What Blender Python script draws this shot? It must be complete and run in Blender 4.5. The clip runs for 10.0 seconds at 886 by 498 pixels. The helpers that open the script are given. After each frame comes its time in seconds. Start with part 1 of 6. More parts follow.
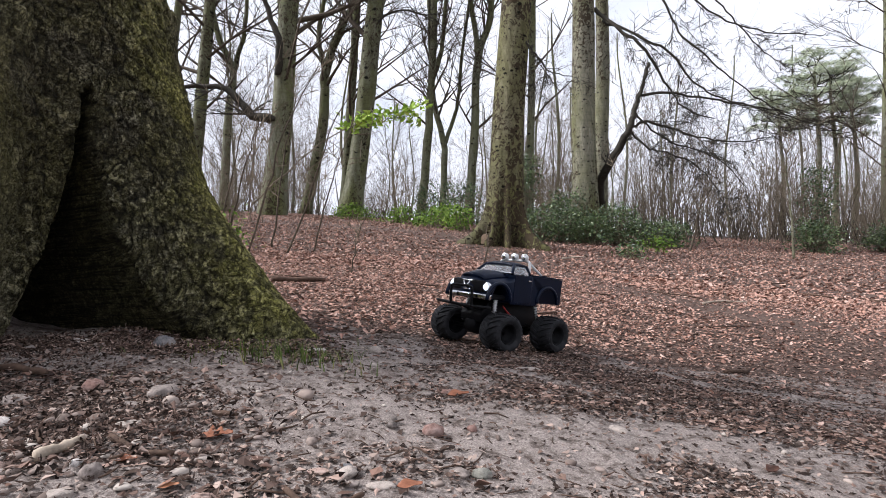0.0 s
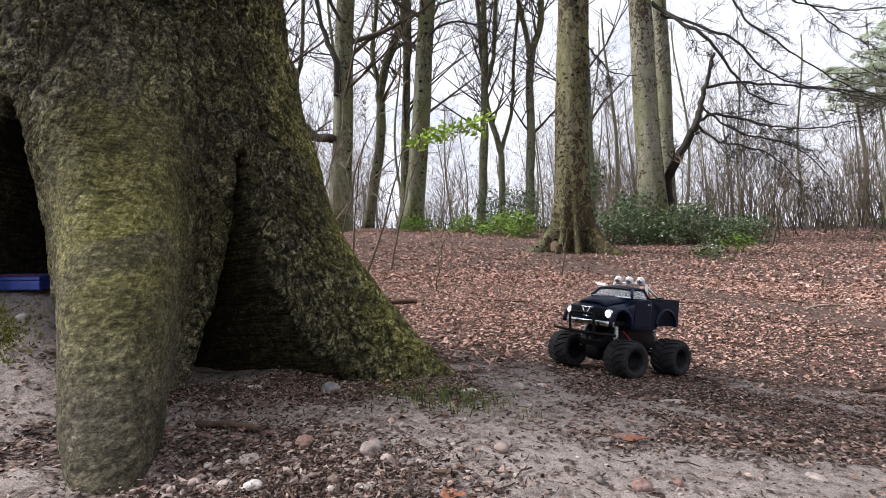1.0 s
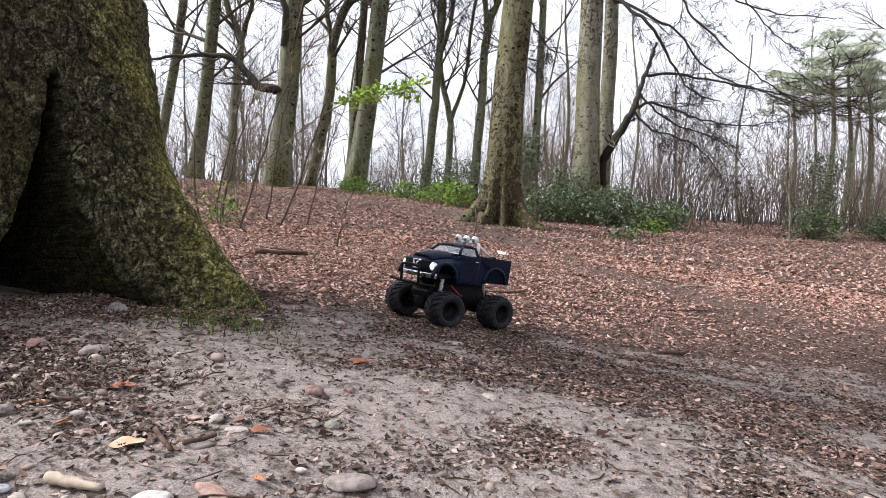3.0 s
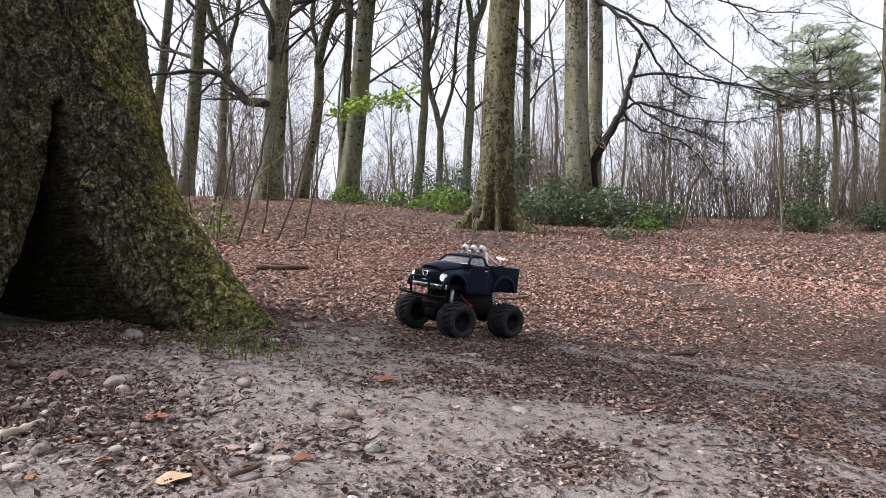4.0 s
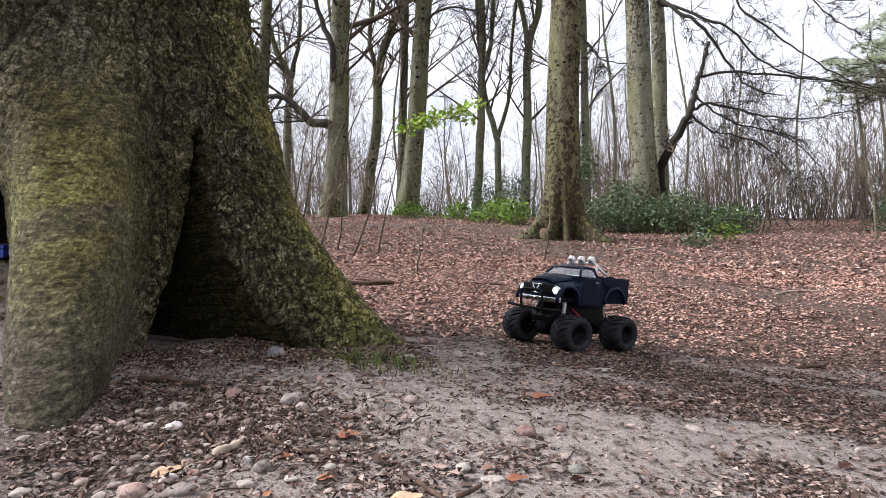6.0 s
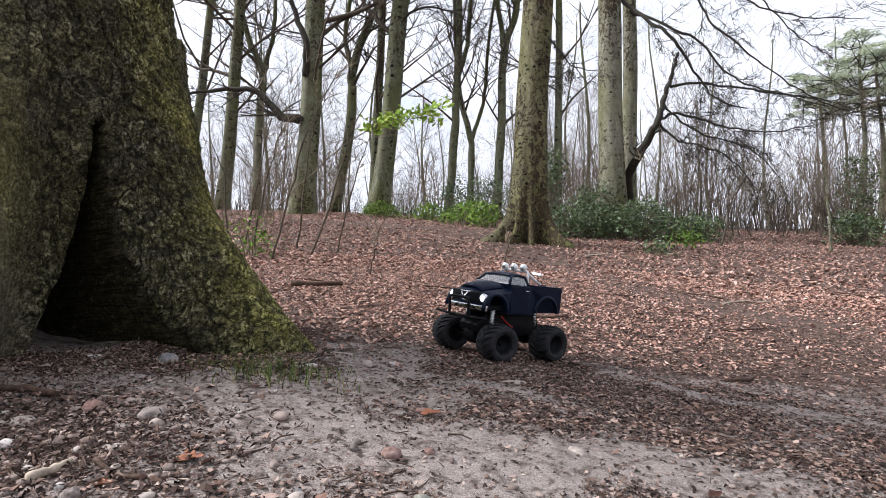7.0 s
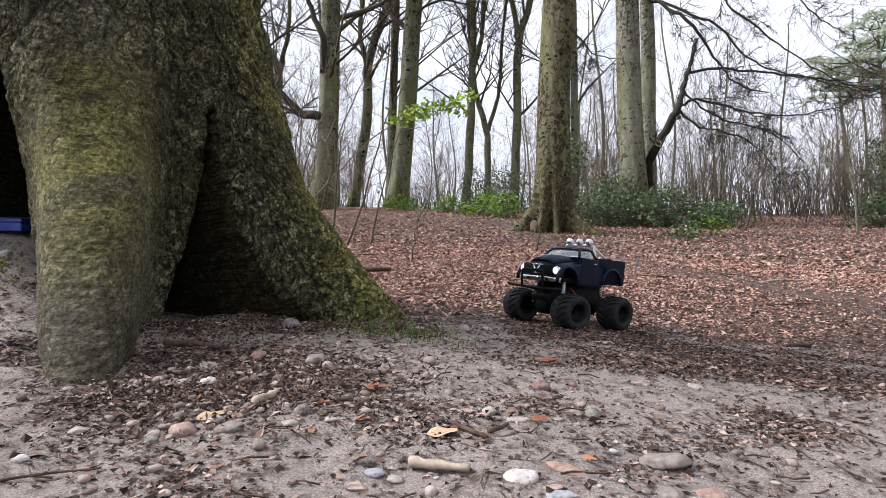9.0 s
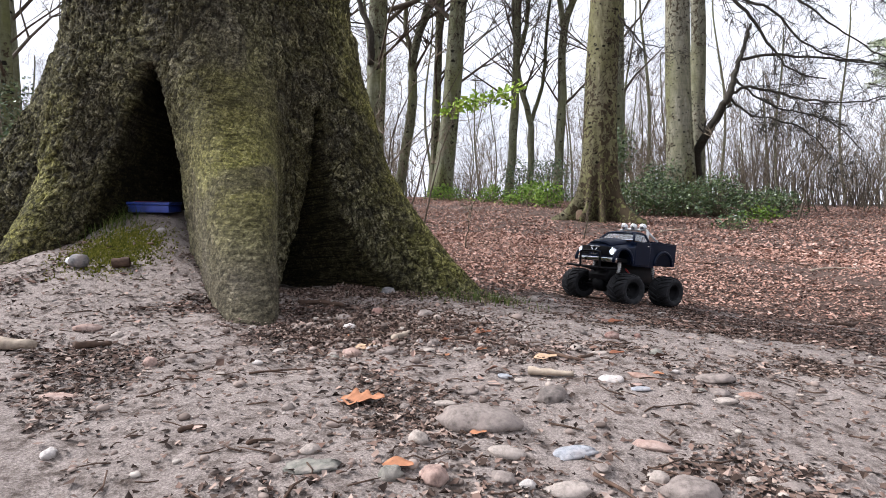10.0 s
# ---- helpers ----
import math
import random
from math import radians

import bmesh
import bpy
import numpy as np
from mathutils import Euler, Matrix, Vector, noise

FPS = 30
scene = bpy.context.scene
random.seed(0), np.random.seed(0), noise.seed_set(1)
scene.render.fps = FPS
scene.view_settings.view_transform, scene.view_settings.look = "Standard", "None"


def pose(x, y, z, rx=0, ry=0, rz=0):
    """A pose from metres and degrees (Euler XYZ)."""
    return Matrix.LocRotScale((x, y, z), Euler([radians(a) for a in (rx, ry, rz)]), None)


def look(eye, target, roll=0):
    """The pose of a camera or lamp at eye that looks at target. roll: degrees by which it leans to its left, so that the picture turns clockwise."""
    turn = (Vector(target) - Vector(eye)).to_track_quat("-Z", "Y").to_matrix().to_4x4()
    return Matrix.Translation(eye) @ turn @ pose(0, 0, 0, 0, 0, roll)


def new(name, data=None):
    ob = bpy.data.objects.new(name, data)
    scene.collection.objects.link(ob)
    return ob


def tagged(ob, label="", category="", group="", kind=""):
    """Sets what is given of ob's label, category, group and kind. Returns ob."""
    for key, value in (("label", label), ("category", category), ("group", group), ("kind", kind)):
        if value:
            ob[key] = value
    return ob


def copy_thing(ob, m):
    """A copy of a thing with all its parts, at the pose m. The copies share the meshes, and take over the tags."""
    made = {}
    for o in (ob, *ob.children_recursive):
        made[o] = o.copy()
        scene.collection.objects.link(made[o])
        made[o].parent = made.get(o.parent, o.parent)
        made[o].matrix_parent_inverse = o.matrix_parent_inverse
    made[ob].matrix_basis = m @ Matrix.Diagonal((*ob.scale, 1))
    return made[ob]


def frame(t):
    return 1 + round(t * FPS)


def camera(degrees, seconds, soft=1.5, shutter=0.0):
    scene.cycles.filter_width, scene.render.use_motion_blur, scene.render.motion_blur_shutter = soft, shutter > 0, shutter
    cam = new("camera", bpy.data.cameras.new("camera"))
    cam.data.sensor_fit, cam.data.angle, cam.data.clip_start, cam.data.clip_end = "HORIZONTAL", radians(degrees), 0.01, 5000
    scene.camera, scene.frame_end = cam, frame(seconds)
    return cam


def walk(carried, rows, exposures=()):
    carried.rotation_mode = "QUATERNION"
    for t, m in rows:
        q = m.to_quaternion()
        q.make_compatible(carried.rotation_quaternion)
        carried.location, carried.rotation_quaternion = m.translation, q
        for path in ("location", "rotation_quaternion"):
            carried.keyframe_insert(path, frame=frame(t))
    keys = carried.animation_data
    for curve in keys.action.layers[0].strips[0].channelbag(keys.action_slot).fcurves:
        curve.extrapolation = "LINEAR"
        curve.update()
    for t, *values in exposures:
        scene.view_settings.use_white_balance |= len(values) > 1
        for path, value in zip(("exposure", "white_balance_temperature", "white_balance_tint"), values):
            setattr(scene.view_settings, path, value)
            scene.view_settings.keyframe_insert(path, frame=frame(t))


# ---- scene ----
cam = camera(79.0, 10.0, soft=0.75, shutter=0.0)
# seconds, eye, target, roll
PATH = [
    (0, (0.001, -0.006, 0.235), (-0.001, 1.993, 0.27), 0.5),
    (0.5, (-0.024, -0.021, 0.25), (-0.105, 1.977, 0.285), -1.2),
    (1, (-0.178, -0.054, 0.314), (-0.384, 1.935, 0.372), -2.3),
    (1.5, (-0.242, -0.069, 0.319), (-0.538, 1.908, 0.371), -1.2),
    (2, (-0.124, -0.02, 0.246), (-0.338, 1.969, 0.244), -0.6),
    (2.5, (0.129, -0.065, 0.192), (0.041, 1.933, 0.136), -0.4),
    (2.7, (0.18, -0.085, 0.23), (0.121, 1.913, 0.164), 1.5),
    (3.8, (0.159, -0.128, 0.274), (0.167, 1.872, 0.249), 1.9),
    (4, (0.13, -0.105, 0.27), (0.123, 1.895, 0.236), -0.1),
    (4.5, (0.027, -0.092, 0.257), (-0.042, 1.907, 0.236), -0.7),
    (5, (-0.034, -0.11, 0.259), (-0.175, 1.885, 0.238), -1.3),
    (5.5, (-0.044, -0.112, 0.277), (-0.244, 1.878, 0.273), -1.5),
    (5.7, (-0.043, -0.116, 0.279), (-0.256, 1.873, 0.284), -1.8),
    (6.8, (0.051, -0.052, 0.272), (-0.095, 1.942, 0.29), -0.4),
    (7, (0.101, -0.048, 0.289), (-0.018, 1.948, 0.301), -0.1),
    (7.5, (0.113, -0.047, 0.29), (0.045, 1.952, 0.307), -0.0),
    (8, (0.009, -0.043, 0.286), (-0.07, 1.956, 0.306), -1.1),
    (8.5, (-0.018, -0.066, 0.265), (-0.132, 1.931, 0.281), -1.4),
    (9, (-0.087, -0.157, 0.235), (-0.249, 1.837, 0.228), -1.3),
    (9.5, (-0.124, -0.283, 0.211), (-0.35, 1.704, 0.176), -1.5),
    (10, (-0.165, -0.377, 0.211), (-0.472, 1.598, 0.17), -0.9),
]
walk(cam, [(t, look(eye, target, roll)) for t, eye, target, roll in PATH], 
     [(0.0, 0.78, 6060, 13), (1.5, 0.94, 6160, 13), (2.5, 1.04, 6140, 13), (4.2, 0.80, 6080, 13), (5.6, 0.99, 6080, 13), (7.0, 0.90, 6020, 12), (8.5, 0.82, 6000, 12), (10.0, 0.94, 6060, 13)])

# ---- sky and sun: bright broken overcast ----
world = bpy.data.worlds.new("sky")
scene.world = world
world.use_nodes = True
wn, wl = world.node_tree.nodes, world.node_tree.links
wn.clear()
sky = wn.new("ShaderNodeTexSky")
sky.sky_type, sky.sun_disc = "NISHITA", False
sky.sun_elevation, sky.sun_rotation = radians(41), radians(271)
scaled = wn.new("ShaderNodeVectorMath")
scaled.operation = "SCALE"
scaled.inputs["Scale"].default_value = 0.15
wl.new(sky.outputs[0], scaled.inputs[0])
clouds = wn.new("ShaderNodeTexNoise")
clouds.inputs["Scale"].default_value, clouds.inputs["Detail"].default_value = 3.2, 7
cover = wn.new("ShaderNodeValToRGB")
cover.color_ramp.elements[0].position, cover.color_ramp.elements[1].position = 0.30, 0.46
cover.color_ramp.elements[0].color = (0.62, 0.62, 0.62, 1)
wl.new(clouds.outputs[0], cover.inputs[0])
blend = wn.new("ShaderNodeMix")
blend.data_type = "RGBA"
blend.inputs[7].default_value = (1.48, 1.50, 1.57, 1)
wl.new(cover.outputs[0], blend.inputs[0])
wl.new(scaled.outputs[0], blend.inputs[6])
background = wn.new("ShaderNodeBackground")
background.inputs[1].default_value = 0.45
wl.new(blend.outputs[2], background.inputs[0])
wl.new(background.outputs[0], wn.new("ShaderNodeOutputWorld").inputs[0])
sun = new("sun", bpy.data.lights.new("sun", "SUN"))
sun.data.energy, sun.data.angle, sun.data.color = 4.5, radians(22), (1.0, 0.965, 0.92)
sun.matrix_world = look((-6.4, 0.1, 5.7), (0, 0, 0))


# ---- materials ----
def ramp_of(nodes, stops):
    r = nodes.new("ShaderNodeValToRGB")
    while len(r.color_ramp.elements) < len(stops):
        r.color_ramp.elements.new(0.5)
    for e, (p, c) in zip(r.color_ramp.elements, stops):
        e.position, e.color = p, (*c, 1)
    return r


def start(name, rough=0.8, metal=0.0):
    m = bpy.data.materials.new(name)
    m.use_nodes = True
    n, l = m.node_tree.nodes, m.node_tree.links
    b = n["Principled BSDF"]
    b.inputs["Roughness"].default_value, b.inputs["Metallic"].default_value = rough, metal
    b.inputs["Specular IOR Level"].default_value = 0.5 if rough < 0.6 else 0.12
    coord = n.new("ShaderNodeTexCoord").outputs["Object"]
    return m, n, l, b, coord


def fine(n, l, coord, scale, detail=6, rough=0.6, stretch=None, warp=0.0):
    if stretch:
        mp = n.new("ShaderNodeMapping")
        mp.inputs["Scale"].default_value = stretch
        l.new(coord, mp.inputs[0])
        coord = mp.outputs[0]
    t = n.new("ShaderNodeTexNoise")
    t.inputs["Scale"].default_value, t.inputs["Detail"].default_value = scale, detail
    t.inputs["Roughness"].default_value, t.inputs["Distortion"].default_value = rough, warp
    l.new(coord, t.inputs["Vector"])
    return t.outputs[0]


def mixed(n, l, fac, a, b, kind="MIX"):
    x = n.new("ShaderNodeMix")
    x.data_type, x.blend_type = "RGBA", kind
    for sock, v in ((x.inputs[0], fac), (x.inputs[6], a), (x.inputs[7], b)):
        if isinstance(v, (int, float)):
            sock.default_value = v
        elif isinstance(v, tuple):
            sock.default_value = (*v, 1)
        else:
            l.new(v, sock)
    return x.outputs[2]


def bumped(n, l, b, height, strength=0.5, distance=0.01):
    u = n.new("ShaderNodeBump")
    u.inputs["Strength"].default_value, u.inputs["Distance"].default_value = strength, distance
    l.new(height, u.inputs["Height"])
    l.new(u.outputs[0], b.inputs["Normal"])


def simple(name, color, rough=0.6, metal=0.0, vary=0.25, scale=60.0, bump=0.2, distance=0.001):
    """A plain finish with a fine and a coarse mottling."""
    m, n, l, b, co = start(name, rough, metal)
    f = fine(n, l, co, scale)
    lo, hi = tuple(c * (1 - vary) for c in color), tuple(min(1, c * (1 + vary)) for c in color)
    one = ramp_of(n, [(0.3, lo), (0.7, hi)])
    l.new(f, one.inputs[0])
    two = ramp_of(n, [(0.35, (0.75,) * 3), (0.65, (1.0,) * 3)])
    l.new(fine(n, l, co, scale / 9), two.inputs[0])
    l.new(mixed(n, l, 1.0, one.outputs[0], two.outputs[0], "MULTIPLY"), b.inputs["Base Color"])
    bumped(n, l, b, f, bump, distance)
    return m


def islands(name, stops, rough=0.75, scale=40.0, spec=0.1):
    """Loose pieces: each takes its own colour of the range, with some mottling."""
    m, n, l, b, co = start(name, rough)
    r = ramp_of(n, stops)
    l.new(n.new("ShaderNodeNewGeometry").outputs["Random Per Island"], r.inputs[0])
    two = ramp_of(n, [(0.3, (0.7,) * 3), (0.7, (1.0,) * 3)])
    l.new(fine(n, l, co, scale), two.inputs[0])
    l.new(mixed(n, l, 1.0, r.outputs[0], two.outputs[0], "MULTIPLY"), b.inputs["Base Color"])
    b.inputs["Specular IOR Level"].default_value = spec
    return m


def bark(name, base, light, moss, cover=0.5, scale=14.0, stretch=(1, 1, 0.35), blotch=0.4, scar=7.0):
    """Beech bark: grey-green, with algae, brown flaky blotches and dark eye-shaped scars."""
    m, n, l, b, co = start(name, 0.9)
    f = fine(n, l, co, scale, 9, 0.7, stretch, 0.6)
    r = ramp_of(n, [(0.3, base), (0.68, light)])
    l.new(f, r.inputs[0])
    g = ramp_of(n, [(0.5 - cover * 0.25, (0,) * 3), (0.72 - cover * 0.25, (1,) * 3)])
    l.new(fine(n, l, co, 1.3, 6, 0.65, (1, 1, 0.3)), g.inputs[0])
    col = mixed(n, l, g.outputs[0], r.outputs[0], mixed(n, l, f, tuple(c * 0.5 for c in moss), moss))
    rings = ramp_of(n, [(0.42, (0.88,) * 3), (0.52, (1.0,) * 3)])
    l.new(fine(n, l, co, 1.0, 5, 0.6, (2.5, 2.5, 34), 0.4), rings.inputs[0])
    col = mixed(n, l, 1.0, col, rings.outputs[0], "MULTIPLY")
    where = n.new("ShaderNodeMath")
    where.operation = "MULTIPLY_ADD"
    where.inputs[1].default_value = 1.3
    l.new(fine(n, l, co, 1.1, 3, 0.5, (1.4, 1.4, 0.5)), where.inputs[0])
    crisp = ramp_of(n, [(0.42, (0,) * 3), (0.58, (0.5,) * 3)])
    l.new(fine(n, l, co, 14, 8, 0.7, (1, 1, 0.8), 1.2), crisp.inputs[0])
    l.new(crisp.outputs[0], where.inputs[2])
    top = 1.3 - 0.2 * blotch
    patch = ramp_of(n, [(0.0, (0,) * 3), (0.06, (1,) * 3)])
    less = n.new("ShaderNodeMath")
    less.operation = "SUBTRACT"
    less.inputs[1].default_value = top - 0.1
    l.new(where.outputs[0], less.inputs[0])
    l.new(less.outputs[0], patch.inputs[0])
    col = mixed(n, l, patch.outputs[0], col, mixed(n, l, f, tuple(c * 0.3 for c in base), (0.080, 0.058, 0.034)))
    v = n.new("ShaderNodeTexVoronoi")
    v.inputs["Scale"].default_value = scar
    v.inputs["Randomness"].default_value = 1.0
    mp = n.new("ShaderNodeMapping")
    mp.inputs["Scale"].default_value = (1, 1, 1.5)
    l.new(co, mp.inputs[0])
    l.new(mp.outputs[0], v.inputs["Vector"])
    ragged = n.new("ShaderNodeMath")
    ragged.operation = "MULTIPLY_ADD"
    ragged.inputs[1].default_value = 0.85
    l.new(fine(n, l, co, 22, 6, 0.7), ragged.inputs[0])
    l.new(v.outputs["Distance"], ragged.inputs[2])
    sep = n.new("ShaderNodeSeparateColor")
    l.new(v.outputs["Color"], sep.inputs[0])
    own = n.new("ShaderNodeMath")
    own.operation = "MULTIPLY_ADD"
    own.inputs[1].default_value = -0.30
    l.new(sep.outputs[0], own.inputs[0])
    l.new(ragged.outputs[0], own.inputs[2])
    d = ramp_of(n, [(0.38, (1,) * 3), (0.45, (0,) * 3)])
    l.new(own.outputs[0], d.inputs[0])
    col = mixed(n, l, d.outputs[0], col, tuple(c * 0.22 for c in base))
    l.new(col, b.inputs["Base Color"])
    dents = mixed(n, l, mixed(n, l, 0.5, patch.outputs[0], d.outputs[0], "ADD"), f, (0.0, 0.0, 0.0))
    bumped(n, l, b, dents, 0.9, 0.025)
    return m


M = {}
M["beech_far"] = bark("beech_bark", (0.066, 0.064, 0.046), (0.26, 0.255, 0.20), (0.15, 0.158, 0.068), 0.5, blotch=0.55, scar=5.0)
M["beech_stout"] = bark("mottled_beech_bark", (0.050, 0.045, 0.028), (0.27, 0.245, 0.165), (0.17, 0.165, 0.065), 0.6, blotch=1.6, scar=11.0)
M["beech_pale"] = bark("pale_beech_bark", (0.10, 0.095, 0.07), (0.30, 0.285, 0.215), (0.17, 0.17, 0.075), 0.4, blotch=0.9, scar=12.0)
M["limb"] = simple("dark_limb_bark", (0.050, 0.045, 0.036), 0.9, 0, 0.4, 30)
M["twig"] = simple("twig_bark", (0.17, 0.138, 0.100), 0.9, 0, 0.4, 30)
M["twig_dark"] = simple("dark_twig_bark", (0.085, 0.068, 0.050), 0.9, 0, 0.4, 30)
# distant twigs paler than the dark ones: haze put into the base colour
M["twig_haze"] = simple("haze_pale_twig_bark", (0.16, 0.135, 0.115), 0.9, 0, 0.35, 5)


def big_bark():
    """Old flaking beech bark: uneven plates between dark cracks, moss on the roots' backs."""
    m, n, l, b, co = start("old_beech_bark", 0.92)
    def value(name):
        at = n.new("ShaderNodeAttribute")
        at.attribute_name = name
        return at.outputs["Fac"]
    moss, crack, tone = value("moss"), value("crack"), value("tone")
    f = fine(n, l, co, 130, 9, 0.78, (1, 1, 1.3), 0.9)
    mid = fine(n, l, co, 70, 9, 0.82, (1, 1, 1.3), 1.6)
    wide = fine(n, l, co, 4.5, 7, 0.65, None, 0.5)
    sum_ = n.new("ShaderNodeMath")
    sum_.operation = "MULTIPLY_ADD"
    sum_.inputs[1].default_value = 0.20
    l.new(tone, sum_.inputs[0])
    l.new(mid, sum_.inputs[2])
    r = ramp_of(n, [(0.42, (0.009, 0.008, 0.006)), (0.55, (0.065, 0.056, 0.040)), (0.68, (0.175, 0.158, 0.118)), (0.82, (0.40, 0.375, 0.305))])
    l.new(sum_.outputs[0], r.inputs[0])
    sleek = value("sleek")
    clay = ramp_of(n, [(0.34, (0.10, 0.085, 0.062)), (0.52, (0.24, 0.205, 0.155)), (0.72, (0.40, 0.355, 0.285))])
    l.new(mid, clay.inputs[0])
    half = n.new("ShaderNodeMath")
    half.operation = "MULTIPLY"
    half.inputs[1].default_value = 0.7
    l.new(sleek, half.inputs[0])
    dry = mixed(n, l, half.outputs[0], r.outputs[0], clay.outputs[0])
    green = ramp_of(n, [(0.36, (0.10, 0.105, 0.022)), (0.56, (0.29, 0.275, 0.065)), (0.76, (0.58, 0.54, 0.21))])
    l.new(sum_.outputs[0], green.inputs[0])
    g = ramp_of(n, [(0.30, (0,) * 3), (0.52, (1,) * 3)])
    l.new(wide, g.inputs[0])
    weight = mixed(n, l, 1.0, g.outputs[0], moss, "MULTIPLY")
    col = mixed(n, l, weight, dry, green.outputs[0])
    stain = ramp_of(n, [(0.38, (0.62, 0.60, 0.56)), (0.58, (1.12, 1.12, 1.12))])
    l.new(fine(n, l, co, 3.0, 5, 0.6), stain.inputs[0])
    col = mixed(n, l, 1.0, col, stain.outputs[0], "MULTIPLY")
    grain = ramp_of(n, [(0.38, (0.36,) * 3), (0.58, (1.15,) * 3)])
    l.new(f, grain.inputs[0])
    col = mixed(n, l, 1.0, col, grain.outputs[0], "MULTIPLY")
    # small flakes, each lifted along one edge
    warp = mixed(n, l, 0.045, co, n.new("ShaderNodeTexNoise").outputs["Color"], "LINEAR_LIGHT")
    for node in n:
        if node.type == "TEX_NOISE" and not node.inputs["Vector"].is_linked:
            node.inputs["Scale"].default_value, node.inputs["Detail"].default_value = 26.0, 6
            l.new(co, node.inputs["Vector"])
    mp = n.new("ShaderNodeMapping")
    mp.inputs["Scale"].default_value = (1, 1, 0.72)
    l.new(warp, mp.inputs[0])
    cells = []
    for kind in ("F1", "DISTANCE_TO_EDGE"):
        v = n.new("ShaderNodeTexVoronoi")
        v.feature = kind
        v.inputs["Scale"].default_value = 74.0
        l.new(mp.outputs[0], v.inputs["Vector"])
        cells.append(v)
    own = n.new("ShaderNodeSeparateColor")
    l.new(cells[0].outputs["Color"], own.inputs[0])
    shade = ramp_of(n, [(0.0, (0.45,) * 3), (0.6, (0.9,) * 3), (1.0, (1.4,) * 3)])
    l.new(own.outputs[0], shade.inputs[0])
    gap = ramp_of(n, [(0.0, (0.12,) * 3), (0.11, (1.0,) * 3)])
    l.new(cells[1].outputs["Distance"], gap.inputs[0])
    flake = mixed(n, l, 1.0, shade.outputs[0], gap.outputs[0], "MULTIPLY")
    rings = ramp_of(n, [(0.40, (0.66,) * 3), (0.55, (1.08,) * 3)])
    l.new(fine(n, l, co, 1.0, 9, 0.72, (16, 16, 90), 1.2), rings.inputs[0])
    relief = mixed(n, l, half.outputs[0], flake, rings.outputs[0])
    col = mixed(n, l, 0.9, col, relief, "MULTIPLY")
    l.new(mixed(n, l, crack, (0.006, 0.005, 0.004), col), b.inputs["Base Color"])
    h = n.new("ShaderNodeMath")
    h.operation = "MULTIPLY_ADD"
    h.inputs[1].default_value = 0.5
    l.new(f, h.inputs[0])
    l.new(relief, h.inputs[2])
    bumped(n, l, b, h.outputs[0], 1.0, 0.007)
    return m


M["bark"] = big_bark()


def soil():
    """Pale gritty sand with humus, turning to brown leaf mould away from the bare patch."""
    m, n, l, b, co = start("sandy_woodland_soil", 0.95)
    f = fine(n, l, co, 420, 6, 0.75)
    mid = fine(n, l, co, 42, 9, 0.72)
    r = ramp_of(n, [(0.30, (0.090, 0.075, 0.066)), (0.48, (0.255, 0.214, 0.192)), (0.70, (0.50, 0.435, 0.395))])
    l.new(f, r.inputs[0])
    dirt = ramp_of(n, [(0.36, (0.34, 0.31, 0.29)), (0.52, (1.0, 1.0, 1.0))])
    l.new(mid, dirt.inputs[0])
    sand = mixed(n, l, 1.0, r.outputs[0], dirt.outputs[0], "MULTIPLY")
    hum = ramp_of(n, [(0.3, (0.018, 0.013, 0.011)), (0.7, (0.15, 0.102, 0.082))])
    l.new(mid, hum.inputs[0])
    at = n.new("ShaderNodeAttribute")
    at.attribute_name = "mould"
    add = n.new("ShaderNodeMath")
    add.operation = "ADD"
    l.new(fine(n, l, co, 7.0, 10, 0.72), add.inputs[0])
    l.new(at.outputs["Fac"], add.inputs[1])
    k = ramp_of(n, [(0.50, (0,) * 3), (0.62, (1,) * 3)])
    l.new(add.outputs[0], k.inputs[0])
    l.new(mixed(n, l, k.outputs[0], sand, hum.outputs[0]), b.inputs["Base Color"])
    h = n.new("ShaderNodeMath")
    h.operation = "MULTIPLY_ADD"
    h.inputs[1].default_value = 0.35
    l.new(f, h.inputs[0])
    l.new(mid, h.inputs[2])
    bumped(n, l, b, h.outputs[0], 0.9, 0.008)
    return m


M["soil"] = soil()


